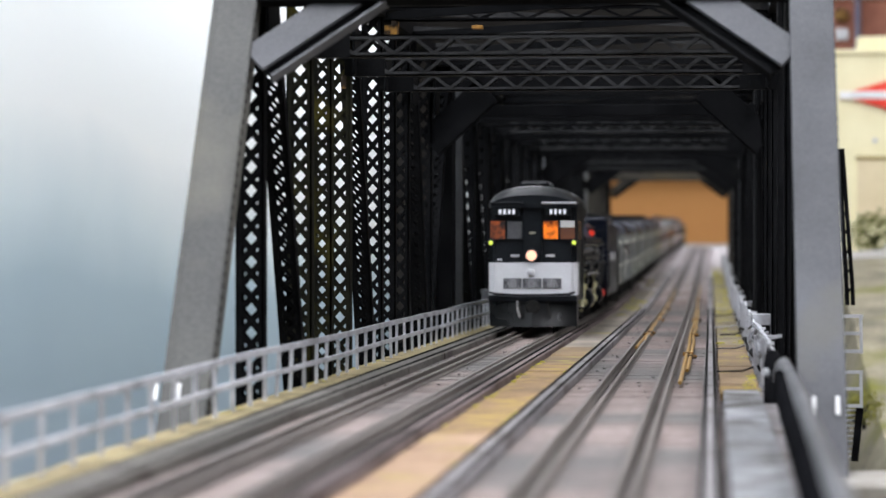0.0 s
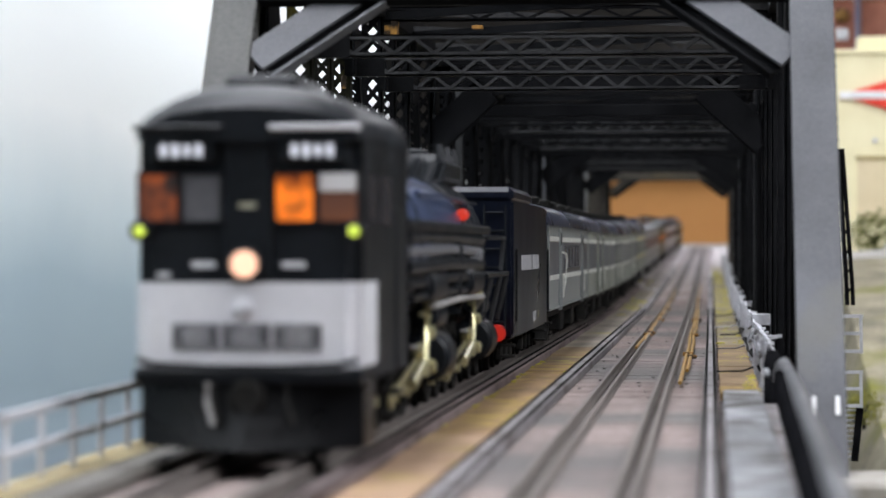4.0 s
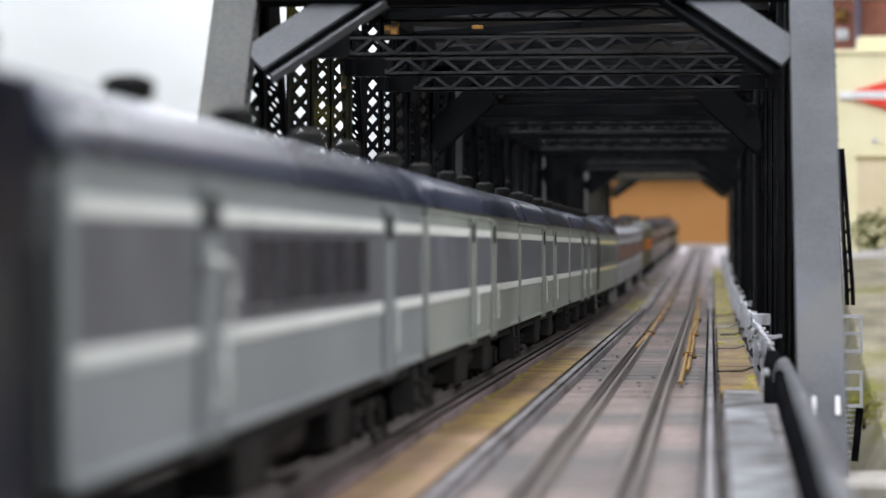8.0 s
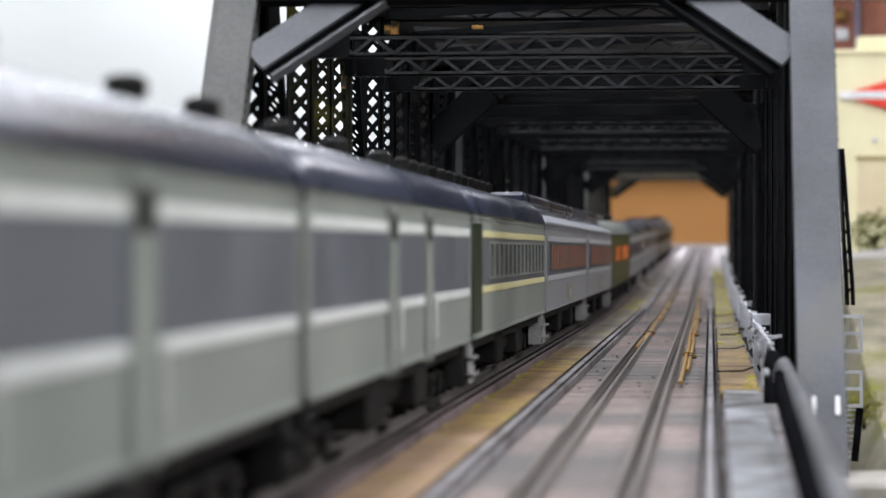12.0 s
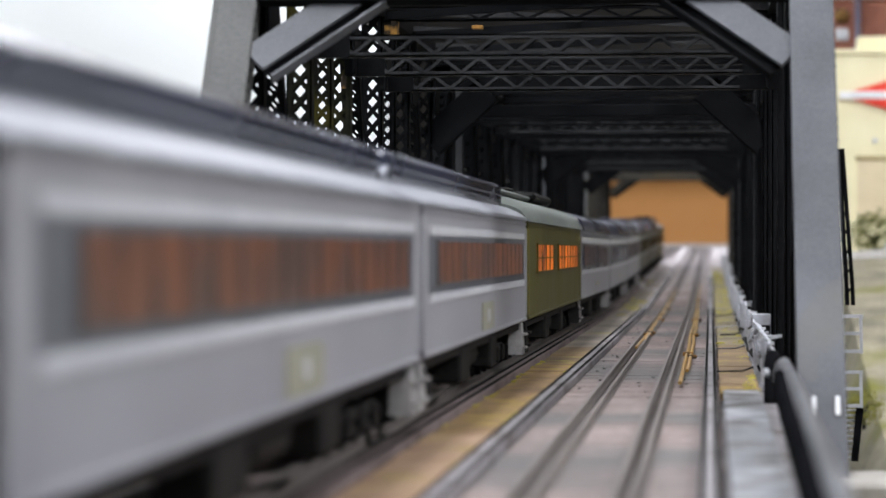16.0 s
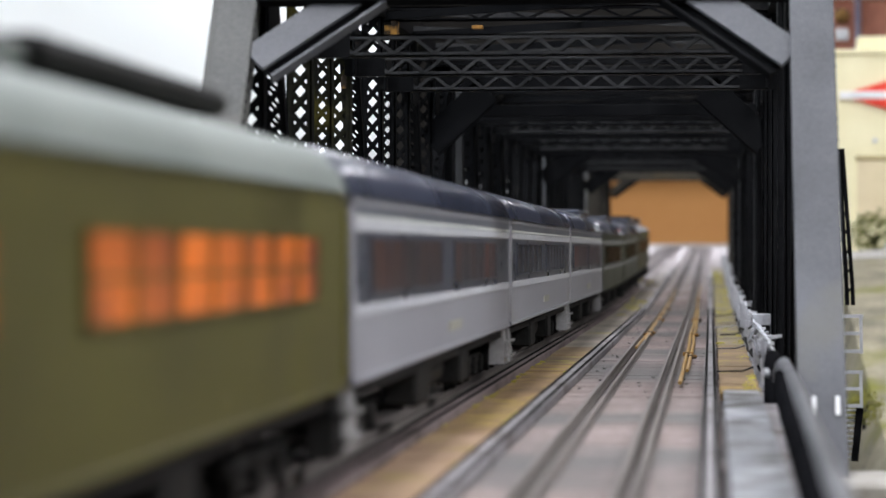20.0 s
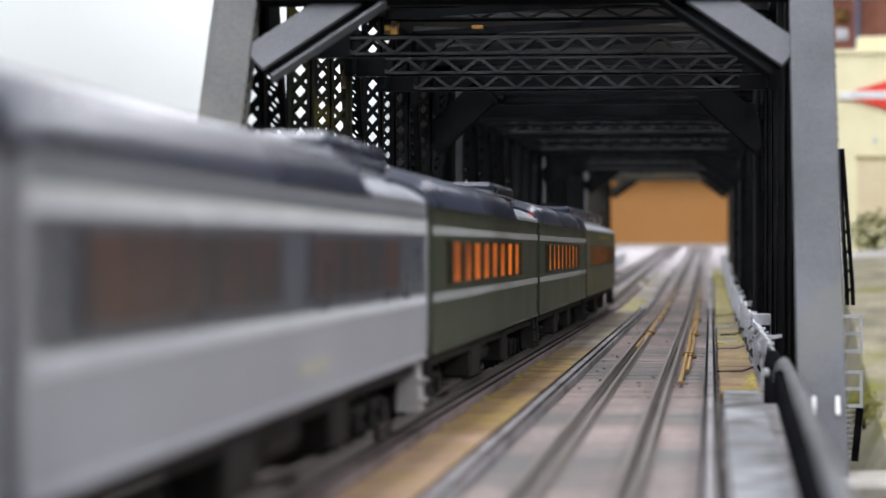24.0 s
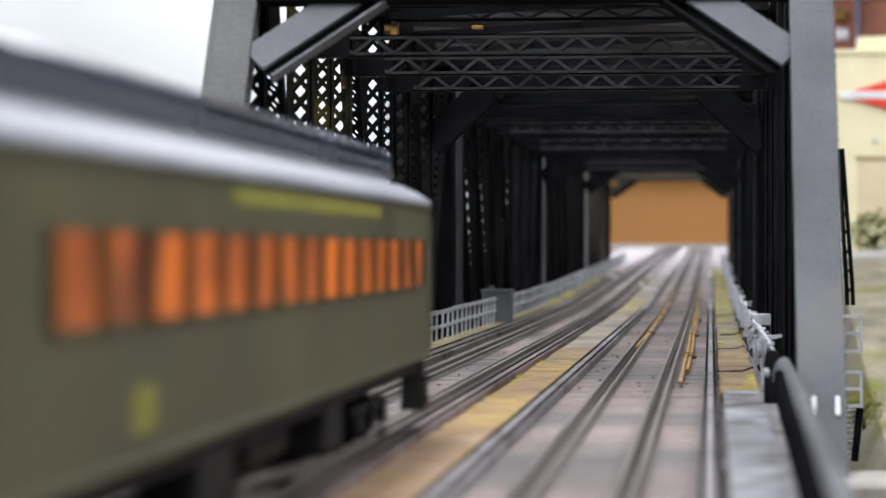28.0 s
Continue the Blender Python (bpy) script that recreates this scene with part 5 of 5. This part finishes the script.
def locomotive():
    lo = thing("cab_forward_locomotive", mm(LEFT, 0, RAIL_TOP), "black articulated steam locomotive, cab leading, with silver front", "locomotive")
    W = 17.9

    def add(name, bm, mat, parent=lo, label="", smooth=False, at=None):
        return part(name, bm, mat, parent, label, smooth=smooth, at=at)

    # cab
    bm = bmesh.new()
    prism(bm, ((-W, 13), (W, 13), (W, 52), (-W, 52)), 1.5, 64)
    bm.edges.ensure_lookup_table()
    bmesh.ops.bevel(bm, geom=[e for e in bm.edges if abs(e.verts[0].co.z - e.verts[1].co.z) > 20 and e.verts[0].co.y < 3], offset=2.2, segments=3, affect="EDGES")
    add("cab", bm, BLACK)
    bm = bmesh.new()
    n = 16
    arc = lambda r, h, z: [(r * math.cos(math.pi * k / n), z + h * math.sin(math.pi * k / n) ** 0.8) for k in range(n + 1)]
    rings = [[bm.verts.new((x, y, z)) for x, z in arc(r, h, zz)] for y, r, h, zz in ((-1.0, W - 0.6, 5.2, 51.0), (1.5, W + 0.2, 7.2, 51.2), (9, W + 0.3, 9.2, 51.2), (66, W, 9.6, 51.2))]
    for u, v in zip(rings, rings[1:]):
        for k in range(n):
            bm.faces.new((u[k], u[k + 1], v[k + 1], v[k]))
        bm.faces.new((u[n], u[0], v[0], v[n]))
    bm.faces.new(list(reversed(rings[0]))), bm.faces.new(rings[-1])
    rf = add("cab_roof", bm, BLACK, smooth=True)
    bm = bmesh.new()
    blk(bm, (0, 30, 61.0), (12, 34, 2.6), cham=1.0)
    add("roof_hatch", bm, BLACK, rf)
    bm = bmesh.new()
    blk(bm, (0, 1.2, 40.4), (7.6, 1.6, 24), cham=0.4)
    add("front_door", bm, BLACK)
    for s in (-1, 1):
        bm = bmesh.new()
        blk(bm, (s * 10.8, -0.2, 53.0), (14.4, 3.0, 0.9), cham=0.3)
        add("window_visor", bm, STRIPE_GREY if s > 0 else BLACK)
        bm = bmesh.new()
        blk(bm, (s * 10.4, 0.6, 49.4), (10.6, 2.2, 3.4), cham=0.4)
        nb = add("number_board", bm, BLACK)
        for k in range(4):
            bm = bmesh.new()
            blk(bm, (s * 10.4 - 2.8 + k * 1.85, -0.6, 49.4), (1.0, 0.3, (1.9, 2.1, 1.7, 2.0)[k]))
            add("lit_glyph_bar", bm, BOARD_LIT, nb)
        for k, mat in ((0, ORANGE_HOT if s > 0 else GLASS_GREY), (1, RED_DIM if s > 0 else ORANGE_CAB)):
            xc = s * (7.4 + k * 6.9)
            bm = bmesh.new()
            blk(bm, (xc, 1.3, 42.0), (6.1, 0.8, 7.4), cham=0.2)
            wd = add("cab_window", bm, mat)
            bm = bmesh.new()
            for dx in (-3.2, 3.2):
                blk(bm, (xc + dx, 1.1, 42.0), (0.5, 1.0, 8.2))
            for dz in (-3.9, 3.9):
                blk(bm, (xc, 1.1, 42.0 + dz), (6.9, 1.0, 0.5))
            add("window_frame", bm, BLACK, wd)
            if s > 0 and k == 1:
                bm = bmesh.new()
                blk(bm, (xc, 0.7, 44.4), (5.8, 0.5, 2.8), cham=0.15)
                add("window_blind", bm, BLIND, wd)
        bm = bmesh.new()
        lathe(bm, (s * 17.0, 1.6, 36.8), (0, -1, 0), ((0, 1.7), (2.2, 1.7), (2.6, 1.1)), 14)
        ml = add("marker_lamp", bm, BLACK, smooth=True)
        bm = bmesh.new()
        lathe(bm, (s * 17.0, -1.0, 36.8), (0, -1, 0), ((0, 0.9), (0.5, 0.8), (0.7, 0.35)), 12)
        add("marker_lens", bm, LAMP_GREEN, ml)
        bm = bmesh.new()
        blk(bm, (s * 7.2, 1.2, 31.5), (3.6, 0.6, 1.0))
        add("lettering_bar", bm, STRIPE_GREY)
        bm = bmesh.new()
        rod(bm, (s * 15.6, 0.2, 17), (s * 15.6, 0.2, 26), 0.35, 6)
        add("grab_iron", bm, SILVER_FACE)
    bm = bmesh.new()
    blk(bm, (-13.6, 1.2, 29.9), (2.0, 0.6, 0.8))
    add("lettering_bar", bm, STRIPE_GREY)
    bm = bmesh.new()
    blk(bm, (0, 0.4, 40.8), (2.6, 0.4, 0.9))
    add("builder_plate", bm, OLIVE_PLATE)
    # front panel
    bm = bmesh.new()
    prism(bm, ((-W - 0.1, 15.4), (W + 0.1, 15.4), (W + 0.1, 28.7), (-W - 0.1, 28.7)), 0.2, 20)
    bm.edges.ensure_lookup_table()
    bmesh.ops.bevel(bm, geom=[e for e in bm.edges if abs(e.verts[0].co.z - e.verts[1].co.z) > 8 and e.verts[0].co.y < 1], offset=2.0, segments=3, affect="EDGES")
    fp = add("front_panel", bm, SILVER_FACE, label="silver-grey front panel")
    for xc, w in ((-8.2, 7.4), (-0.2, 7.7), (8.0, 7.6)):
        bm = bmesh.new()
        blk(bm, (xc, 0.2, 20.2), (w, 0.7, 4.2), cham=0.15)
        g = add("grille", bm, GRILLE, fp, "dark mesh grille")
        bm = bmesh.new()
        for k in range(-4, 5):
            for t in (-1, 1):
                u, v = Vector((xc + k * w / 9 - t * 1.4, -0.25, 18.3)), Vector((xc + k * w / 9 + t * 1.4, -0.25, 22.1))
                if abs(u.x - xc) < w / 2 and abs(v.x - xc) < w / 2:
                    bar(bm, u, v, 0.13, 0.2, (1, 0, 0))
        add("grille_mesh", bm, STRIPE_GREY, g)
    bm = bmesh.new()
    lathe(bm, (-0.6, 0.4, 24.6), (0, -1, 0), ((0, 1.7), (0.8, 1.6), (1.4, 0.9), (1.5, 0.2)), 16)
    add("emblem_boss", bm, STRIPE_GREY, fp, smooth=True)
    # headlight
    bm = bmesh.new()
    lathe(bm, (-0.4, 1.6, 31.6), (0, -1, 0), ((0, 2.8), (2.6, 2.8), (2.8, 2.4), (2.0, 2.2)), 22)
    hl = add("headlight", bm, BLACK, smooth=True)
    bm = bmesh.new()
    lathe(bm, (-0.4, -0.6, 31.6), (0, -1, 0), ((0, 2.15), (0.5, 2.0), (0.9, 1.2), (1.0, 0.3)), 20)
    add("headlight_lens", bm, LAMP_WHITE, hl, "lit headlight lens", smooth=True)
    # pilot: beam, plough blades, coupler, rail, hoses
    bm = bmesh.new()
    blk(bm, (0, 2.2, 14.0), (2 * W + 0.6, 5.0, 2.6), cham=0.5)
    add("pilot_beam", bm, BLACK)
    bm = bmesh.new()
    rows = [[bm.verts.new(v) for v in ((-W, 4.5, z), (-W * 0.55, 2.2 - f * 0.3, z), (0, 0.6 - f, z), (W * 0.55, 2.2 - f * 0.3, z), (W, 4.5, z), (W, 18, z), (-W, 18, z))] for z, f in ((13.2, 0), (9, 1.2), (5, 4.2), (2.6, 6.0))]
    for u, v in zip(rows, rows[1:]):
        for k in range(7):
            bm.faces.new((u[k], u[(k + 1) % 7], v[(k + 1) % 7], v[k]))
    bm.faces.new(rows[0]), bm.faces.new(list(reversed(rows[-1])))
    pi = add("pilot_plough", bm, PILOT, smooth=True)
    bm = bmesh.new()
    lathe(bm, (0, 1.5, 10.6), (0, -1, 0), ((0, 3.2), (2.0, 3.0), (2.6, 2.2), (2.4, 0.5)), 14)
    add("coupler_pocket", bm, UNDER, pi)
    for x, mat in ((-6.2, UNDER_LIGHT), (-5.2, UNDER), (6.4, UNDER)):
        bm = bmesh.new()
        sweep(bm, [Vector((x, -0.6, 13)), Vector((x + 0.2, -1.8, 10)), Vector((x + 1.2, -2.2, 6.4))], 0.9, 0.9, 6)
        add("air_hose", bm, mat, pi)
    bm = bmesh.new()
    sweep(bm, [Vector((-W + 0.5, -0.4, 16.6)), Vector((-W + 3, -1.4, 15.9)), Vector((-6, -1.8, 15.5)), Vector((6, -1.8, 15.5)), Vector((W - 3, -1.4, 15.9)), Vector((W - 0.5, -0.4, 16.6))], 0.95, 0.95, 8)
    add("hand_rail", bm, BLACK)
    # side of the cab
    for s in (-1, 1):
        for y0, y1 in ((8, 20), (26, 38)):
            bm = bmesh.new()
            blk(bm, (s * W, (y0 + y1) / 2, 42), (0.5, y1 - y0, 8))
            add("side_window", bm, GLASS_DARK)
        bm = bmesh.new()
        blk(bm, (s * (W - 0.5), 50, 27), (1.6, 9, 28), cham=0.3)
        add("cab_door", bm, BLACK)
        # steps under the cab
        bm = bmesh.new()
        for z in (5, 9):
            blk(bm, (s * 16, 52, z), (4, 7, 0.8))
        blk(bm, (s * 15, 48.6, 8.5), (0.8, 0.8, 9)), blk(bm, (s * 15, 55.4, 8.5), (0.8, 0.8, 9))
        add("cab_steps", bm, UNDER)
    # boiler
    bm = bmesh.new()
    lathe(bm, (0, 62, 35), (0, 1, 0), ((0, 17.0), (40, 17.4), (60, 16.6), (165, 15.4), (171, 15.2), (172.5, 13.6), (173, 8), (174, 6.5), (175, 0.5)), 32)
    bo = add("boiler", bm, BOILER, smooth=True)
    bm = bmesh.new()
    lathe(bm, (0, 200, 35), (0, 1, 0), ((0, 16.1), (0.8, 16.5), (33.5, 16.1), (35.4, 15.0), (36.2, 12), (36.4, 0.5)), 32)
    add("smokebox", bm, SMOKEBOX, bo, smooth=True)
    for y in (206, 219, 230):
        bm = bmesh.new()
        lathe(bm, (0, y, 35), (0, 1, 0), ((0, 16.2), (0.4, 17.0), (2.6, 17.0), (3.0, 16.0)), 32)
        add("smokebox_band", bm, BLACK, bo, smooth=True)
    for y in (74, 92, 110, 130, 150, 170, 190):
        bm = bmesh.new()
        lathe(bm, (0, y, 35), (0, 1, 0), ((0, 17.6 if y < 105 else 16.4 - (y - 120) * 0.008), (1.2, 17.6 if y < 105 else 16.4 - (y - 120) * 0.008)), 32)
        add("boiler_band", bm, BLACK, bo, smooth=True)
    for y, r, h in ((88, 5, 5), (118, 6.5, 5.6), (150, 7, 6.5), (178, 5.5, 4.6), (206, 5.8, 5.4)):
        bm = bmesh.new()
        lathe(bm, (0, y, 49), (0, 0, 1), ((0, r), (h * 0.6, r * 0.96), (h * 0.9, r * 0.7), (h, r * 0.3)), 18)
        add("steam_dome", bm, BLACK, bo, smooth=True)
    bm = bmesh.new()
    lathe(bm, (0, 222, 48), (0, 0, 1), ((0, 4.6), (8, 4.2), (9.5, 4.8), (10, 3.6)), 16)
    add("chimney", bm, BLACK, bo, smooth=True)
    bm = bmesh.new()
    blk(bm, (2, 224, 52.6), (17, 42, 7.5), cham=2.2)
    add("stack_casing", bm, BLACK, bo)
    for k in range(5):
        bm = bmesh.new()
        rod(bm, (10, 206 + k * 8, 50), (9, 207 + k * 8, 58.5 - (k % 2) * 2), 0.8, 6)
        add("stack_pipe", bm, SMOKEBOX, bo)
    for k in range(14):
        bm = bmesh.new()
        rod(bm, (8 + (k % 3), 96 + k * 9, 49), (9.5 + (k % 3), 97 + k * 9, 53.5), 0.5, 6)
        add("valve_fitting", bm, SMOKEBOX if k % 4 == 0 else BLACK, bo)
    for s in (-1, 1):
        # running board, hand rails, pipes, tanks
        bm = bmesh.new()
        blk(bm, (s * 15.8, 150, 38.6), (5.4, 172, 1.8), cham=0.3)
        rb = add("running_board", bm, BLACK)
        bm = bmesh.new()
        sweep(bm, [Vector((s * 17.2, 66, 46)), Vector((s * 16.8, 120, 46)), Vector((s * 16.0, 180, 45)), Vector((s * 15.6, 228, 45))], 0.55, 0.55, 6)
        add("hand_rail", bm, BLACK)
        for dz, y0, y1, r, mat in ((27.4, 70, 230, 1.1, BLACK), (24.6, 80, 200, 0.8, BLACK), (33.4, 70, 226, 1.2, FEED_GREY), (36.2, 70, 226, 1.5, BLACK), (30.4, 70, 226, 1.6, BLACK), (45.0, 110, 215, 0.6, BOILER), (22.4, 120, 236, 0.7, UNDER_LIGHT)):
            bm = bmesh.new()
            x = s * (16.6 if dz < 40 else 14.4)
            sweep(bm, [Vector((x, y0, dz)), Vector((x, (y0 + y1) / 2, dz + 0.6)), Vector((x, y1, dz)), Vector((x - s * 3, y1 + 3, dz - 4))], r * 2, r * 2, 8)
            add("steam_pipe", bm, mat, smooth=True)
        for y in (104, 190):
            bm = bmesh.new()
            lathe(bm, (s * 15.6, y, 26.4), (0, 1, 0), ((0, 1), (1, 3.2), (27, 3.2), (28, 1)), 14)
            add("air_tank", bm, BLACK, smooth=True)
        bm = bmesh.new()
        lathe(bm, (s * 15.5, 168, 24), (0, 0, 1), ((0, 2.4), (4, 2.6), (4.6, 1.6), (6, 1.6), (6.4, 2.8), (11, 2.8), (12, 1.4)), 14)
        add("air_pump", bm, BLACK, smooth=True)
        for y, z, r in ((204, 30.6, 1.9), (214, 32.4, 2.4), (193, 29.4, 1.8)):
            bm = bmesh.new()
            lathe(bm, (s * 16.0, y - 5, z), (0, 1, 0), ((0, r * 0.5), (1.2, r), (8.6, r), (9.8, r * 0.4)), 12)
            add("feed_pump", bm, FEED_GREY, smooth=True)
        # cylinders behind each engine, guides and valve links
        for y in (146, 252):
            bm = bmesh.new()
            lathe(bm, (s * 13.0, y - 9, 11.5), (0, 1, 0), ((0, 4.4), (0.8, 5.4), (17, 5.4), (18, 4.2)), 18)
            cy = add("cylinder", bm, BLACK, smooth=True)
            bm = bmesh.new()
            lathe(bm, (s * 13.2, y - 10, 20.0), (0, 1, 0), ((0, 2.0), (0.8, 3.0), (19, 3.0), (20, 2.0)), 14)
            add("valve_chest", bm, BLACK, cy, smooth=True)
            bm = bmesh.new()
            for z in (8.7, 14.3):
                blk(bm, (s * 13.2, y - 20, z), (1.8, 22, 0.9), cham=0.2)
            add("crosshead_guide", bm, UNDER_LIGHT, cy)
            bm = bmesh.new()
            sweep(bm, [Vector((s * 15.2, y - 24, 23.5)), Vector((s * 15.2, y - 26, 16)), Vector((s * 15.2, y - 30, 11)), Vector((s * 15.0, y - 48, 7.6))], 1.6, 2.6, 8)
            for dy, dz in ((-14, 23), (-18, 17), (-17, 10), (-38, 14)):
                lathe(bm, (s * 15.0, y + dy, dz), (s, 0, 0), ((0, 1.5), (1.0, 1.4), (1.4, 0.6)), 10)
            bar(bm, (s * 14.6, y - 30, 21), (s * 14.2, y - 8, 20), 0.8, 0.9, (1, 0, 0))
            bar(bm, (s * 14.8, y - 22, 8), (s * 14.8, y - 20, 20), 0.9, 1.3, (1, 0, 0), 0.2)
            add("valve_link", bm, SILVER, cy)
        bm = bmesh.new()
        lathe(bm, (s * 15.5, 294, 11.6), (0, -1, 0), ((0, 2.3), (1.2, 2.3), (1.6, 1.2)), 16)
        add("red_reflector", bm, LAMP_RED_DIM, label="red round reflector", smooth=True)
        bm = bmesh.new()
        lathe(bm, (s * 15.0, 201, 42.0), (0, -1, 0), ((-3, 1.2), (0, 1.4), (2.0, 1.4), (2.4, 0.8)), 14)
        add("red_marker", bm, LAMP_RED, label="red marker lamp", smooth=True)
        # rear platform with brackets
        bm = bmesh.new()
        blk(bm, (s * 9, 270, 27.5), (18, 66, 1.2), cham=0.3)
        pf = add("rear_platform", bm, BLACK)
        for y in (248, 276, 298):
            bm = bmesh.new()
            bar(bm, (s * 15, y, 15), (s * 17.4, y + 4, 27), 1.2, 1.2, (1, 0, 0), 0.2)
            add("platform_bracket", bm, STEEL_SHEEN, pf)
        bm = bmesh.new()
        blk(bm, (s * 14.5, 270, 37.0), (6, 58, 1.0), cham=0.3)
        add("upper_platform", bm, BLACK)
        bm = bmesh.new()
        bar(bm, (s * 16.8, 288, 28), (s * 16.8, 298, 37), 1.0, 1.0, (1, 0, 0))
        add("platform_brace", bm, SMOKEBOX)
    bm = bmesh.new()
    blk(bm, (0, 158, 15), (13, 284, 7), cham=0.6)
    add("engine_frame", bm, UNDER)
    bm = bmesh.new()
    blk(bm, (0, 272, 22), (22, 70, 10), cham=1)
    add("smokebox_saddle", bm, BLACK)
    # wheels and rods
    ds = driver_parts()
    for e in (60, 166):
        for k in range(4):
            axle = add("driver_wheel_set", ds["axle"], UNDER, at=mm(0, e + 6 + k * 19.6, DRIVER_R))
            SPIN.append((axle, e + 6 + k * 19.6))
            for s in (-1, 1):
                for piece in ("wheel", "balance_weight", "crank_pin"):
                    add(piece, ds[piece, s], UNDER, axle)
                for j in range(10):
                    add("spoke", ds["spoke", s], UNDER, axle, at=pose(0, 0, 0, 36 * j))
        for s in (-1, 1):
            bm = bmesh.new()
            bar(bm, (0, -1.5, 0), (0, 3 * 19.6 + 1.5, 0), 0.9, 1.7, (1, 0, 0), 0.2)
            for k in range(4):
                rod(bm, (-0.7, k * 19.6, 0), (0.7, k * 19.6, 0), 1.7, 10)
            SIDE_RODS.append((add("side_rod", bm, SILVER), s, e + 6))
            bm = bmesh.new()
            bar(bm, (0, 0, 0), (0, 46, 0), 0.8, 1.5, (1, 0, 0), 0.2)
            rod(bm, (-0.6, 0, 0), (0.6, 0, 0), 2.0, 10), blk(bm, (0, 46, 0), (2.2, 5, 4.6), cham=0.4)
            MAIN_RODS.append((add("main_rod", bm, SILVER), s, e + 6 + 19.6))
    for y in (22, 42, 276, 296):
        add("guide_wheel_set", WHEELS, UNDER, at=mm(0, y, 5.0))
    return lo


def tender():
    te = thing("tender", mm(LEFT, 0, RAIL_TOP), "black rectangular oil tender with grey lettering bars", "tender")
    bm = bmesh.new()
    prism(bm, ((-17.6, 9.5), (17.6, 9.5), (17.6, 47.6), (-17.6, 47.6)), 1, 148)
    bmesh.ops.bevel(bm, geom=[e for e in bm.edges], offset=0.7, segments=2, affect="EDGES")
    tk = part("tank", bm, TENDER_BLACK, te)
    bm = bmesh.new()
    blk(bm, (0, 38, 49.0), (35.2, 74, 4.4), cham=1.4)
    part("oil_bunker", bm, TENDER_BLACK, te)
    bm = bmesh.new()
    blk(bm, (0, 105, 48.6), (12, 22, 2.4), cham=0.6)
    part("water_hatch", bm, BLACK, te)
    for s in (-1, 1):
        for a, b in ((31, 72), (77, 106)):
            bm = bmesh.new()
            blk(bm, (s * 17.6, (a + b) / 2, 30.2), (0.3, b - a, 4.4))
            part("lettering_bar", bm, LETTER, te)
        bm = bmesh.new()
        blk(bm, (s * 17.6, 86, 13.6), (0.3, 12, 3))
        part("lettering_bar", bm, LETTER, te)
        bm = bmesh.new()
        blk(bm, (s * 17.6, 104, 13.8), (0.3, 4, 2))
        part("lettering_bar", bm, OLIVE_PLATE, te)
        for y in (4, 145):
            bm = bmesh.new()
            rod(bm, (s * 18.2, y, 14), (s * 18.2, y, 34), 0.35, 6)
            part("grab_iron", bm, BLACK, te)
        for y in (6, 140):
            bm = bmesh.new()
            for z in (4.5, 7.5):
                blk(bm, (s * 15.6, y, z), (4, 6, 0.7))
            part("steps", bm, UNDER, te)
    bm = bmesh.new()
    for x in (9.6, 15.4):
        rod(bm, (x, 0.2, 12), (x, 0.2, 46), 0.4, 6)
    la = part("front_ladder", bm, BLACK, te)
    for z in range(14, 46, 5):
        bm = bmesh.new()
        rod(bm, (9.6, 0.2, z), (15.4, 0.2, z), 0.35, 6)
        part("rung", bm, BLACK, la)
    for y in (34, 114):
        truck(te, y, 3)
    return te


LOCO, TENDER = locomotive(), tender()


# ---- the train's run ----
RUN = ((0, 1069.0), (1, 901.7), (2, 736.1), (3, 571.2), (4, 406.5), (5, 241.8), (6, 77.0), (7, -87.9), (8, -252.7), (9, -417.4), (10, -581.8), (11, -745.9), (12, -909.8), (13, -1073.8), (14, -1238.2), (15, -1403.6), (16, -1570.6), (17, -1740.0), (18, -1912.8), (19, -2090.1), (20, -2272.9), (21, -2462.4), (22, -2659.7), (23, -2865.9), (24, -3081.8), (25, -3308.2), (26, -3545.4), (27, -3793.4), (28, -4051.8))


def motions():
    for ob, s, ln in [(LOCO, 0, 318), (TENDER, 312, 150)] + [(c, s, l) for c, s, l in zip(CARS, STARTS, LENS)]:
        rows = []
        for t, y in RUN:
            ya, yb = y + s + ln * 0.15, y + s + ln * 0.85
            g = (rise(yb) - rise(ya)) / (ln * 0.7)
            rows.append((float(t), mm(LEFT - (0.8 if ob is LOCO else 0.0), y + s, rise(ya) - g * ln * 0.15 + RAIL_TOP, math.degrees(math.atan(g)))))
        walk(ob, rows)
    # drivers and rods turn while the engine is in view
    ticks = [k / 15 for k in range(112)]
    turn = [t * 164.9 / DRIVER_R for t in ticks]
    for ob, y in SPIN:
        rows = [(t, mm(0, y, DRIVER_R, math.degrees(a))) for t, a in zip(ticks, turn)]
        walk(ob, rows + [(28.0, rows[-1][1])])
    for ob, s, y in SIDE_RODS:
        rows = [(t, mm(s * 11.0, y - CRANK * math.sin(a), DRIVER_R + CRANK * math.cos(a))) for t, a in zip(ticks, turn)]
        walk(ob, rows + [(28.0, rows[-1][1])])
    for ob, s, y in MAIN_RODS:
        rows = []
        for t, a in zip(ticks, turn):
            zy, zz = y - CRANK * math.sin(a), DRIVER_R + CRANK * math.cos(a)
            rows.append((t, mm(s * 12.4, zy, zz, math.degrees(math.asin((11.5 - zz) / 46)))))
        walk(ob, rows + [(28.0, rows[-1][1])])


motions()
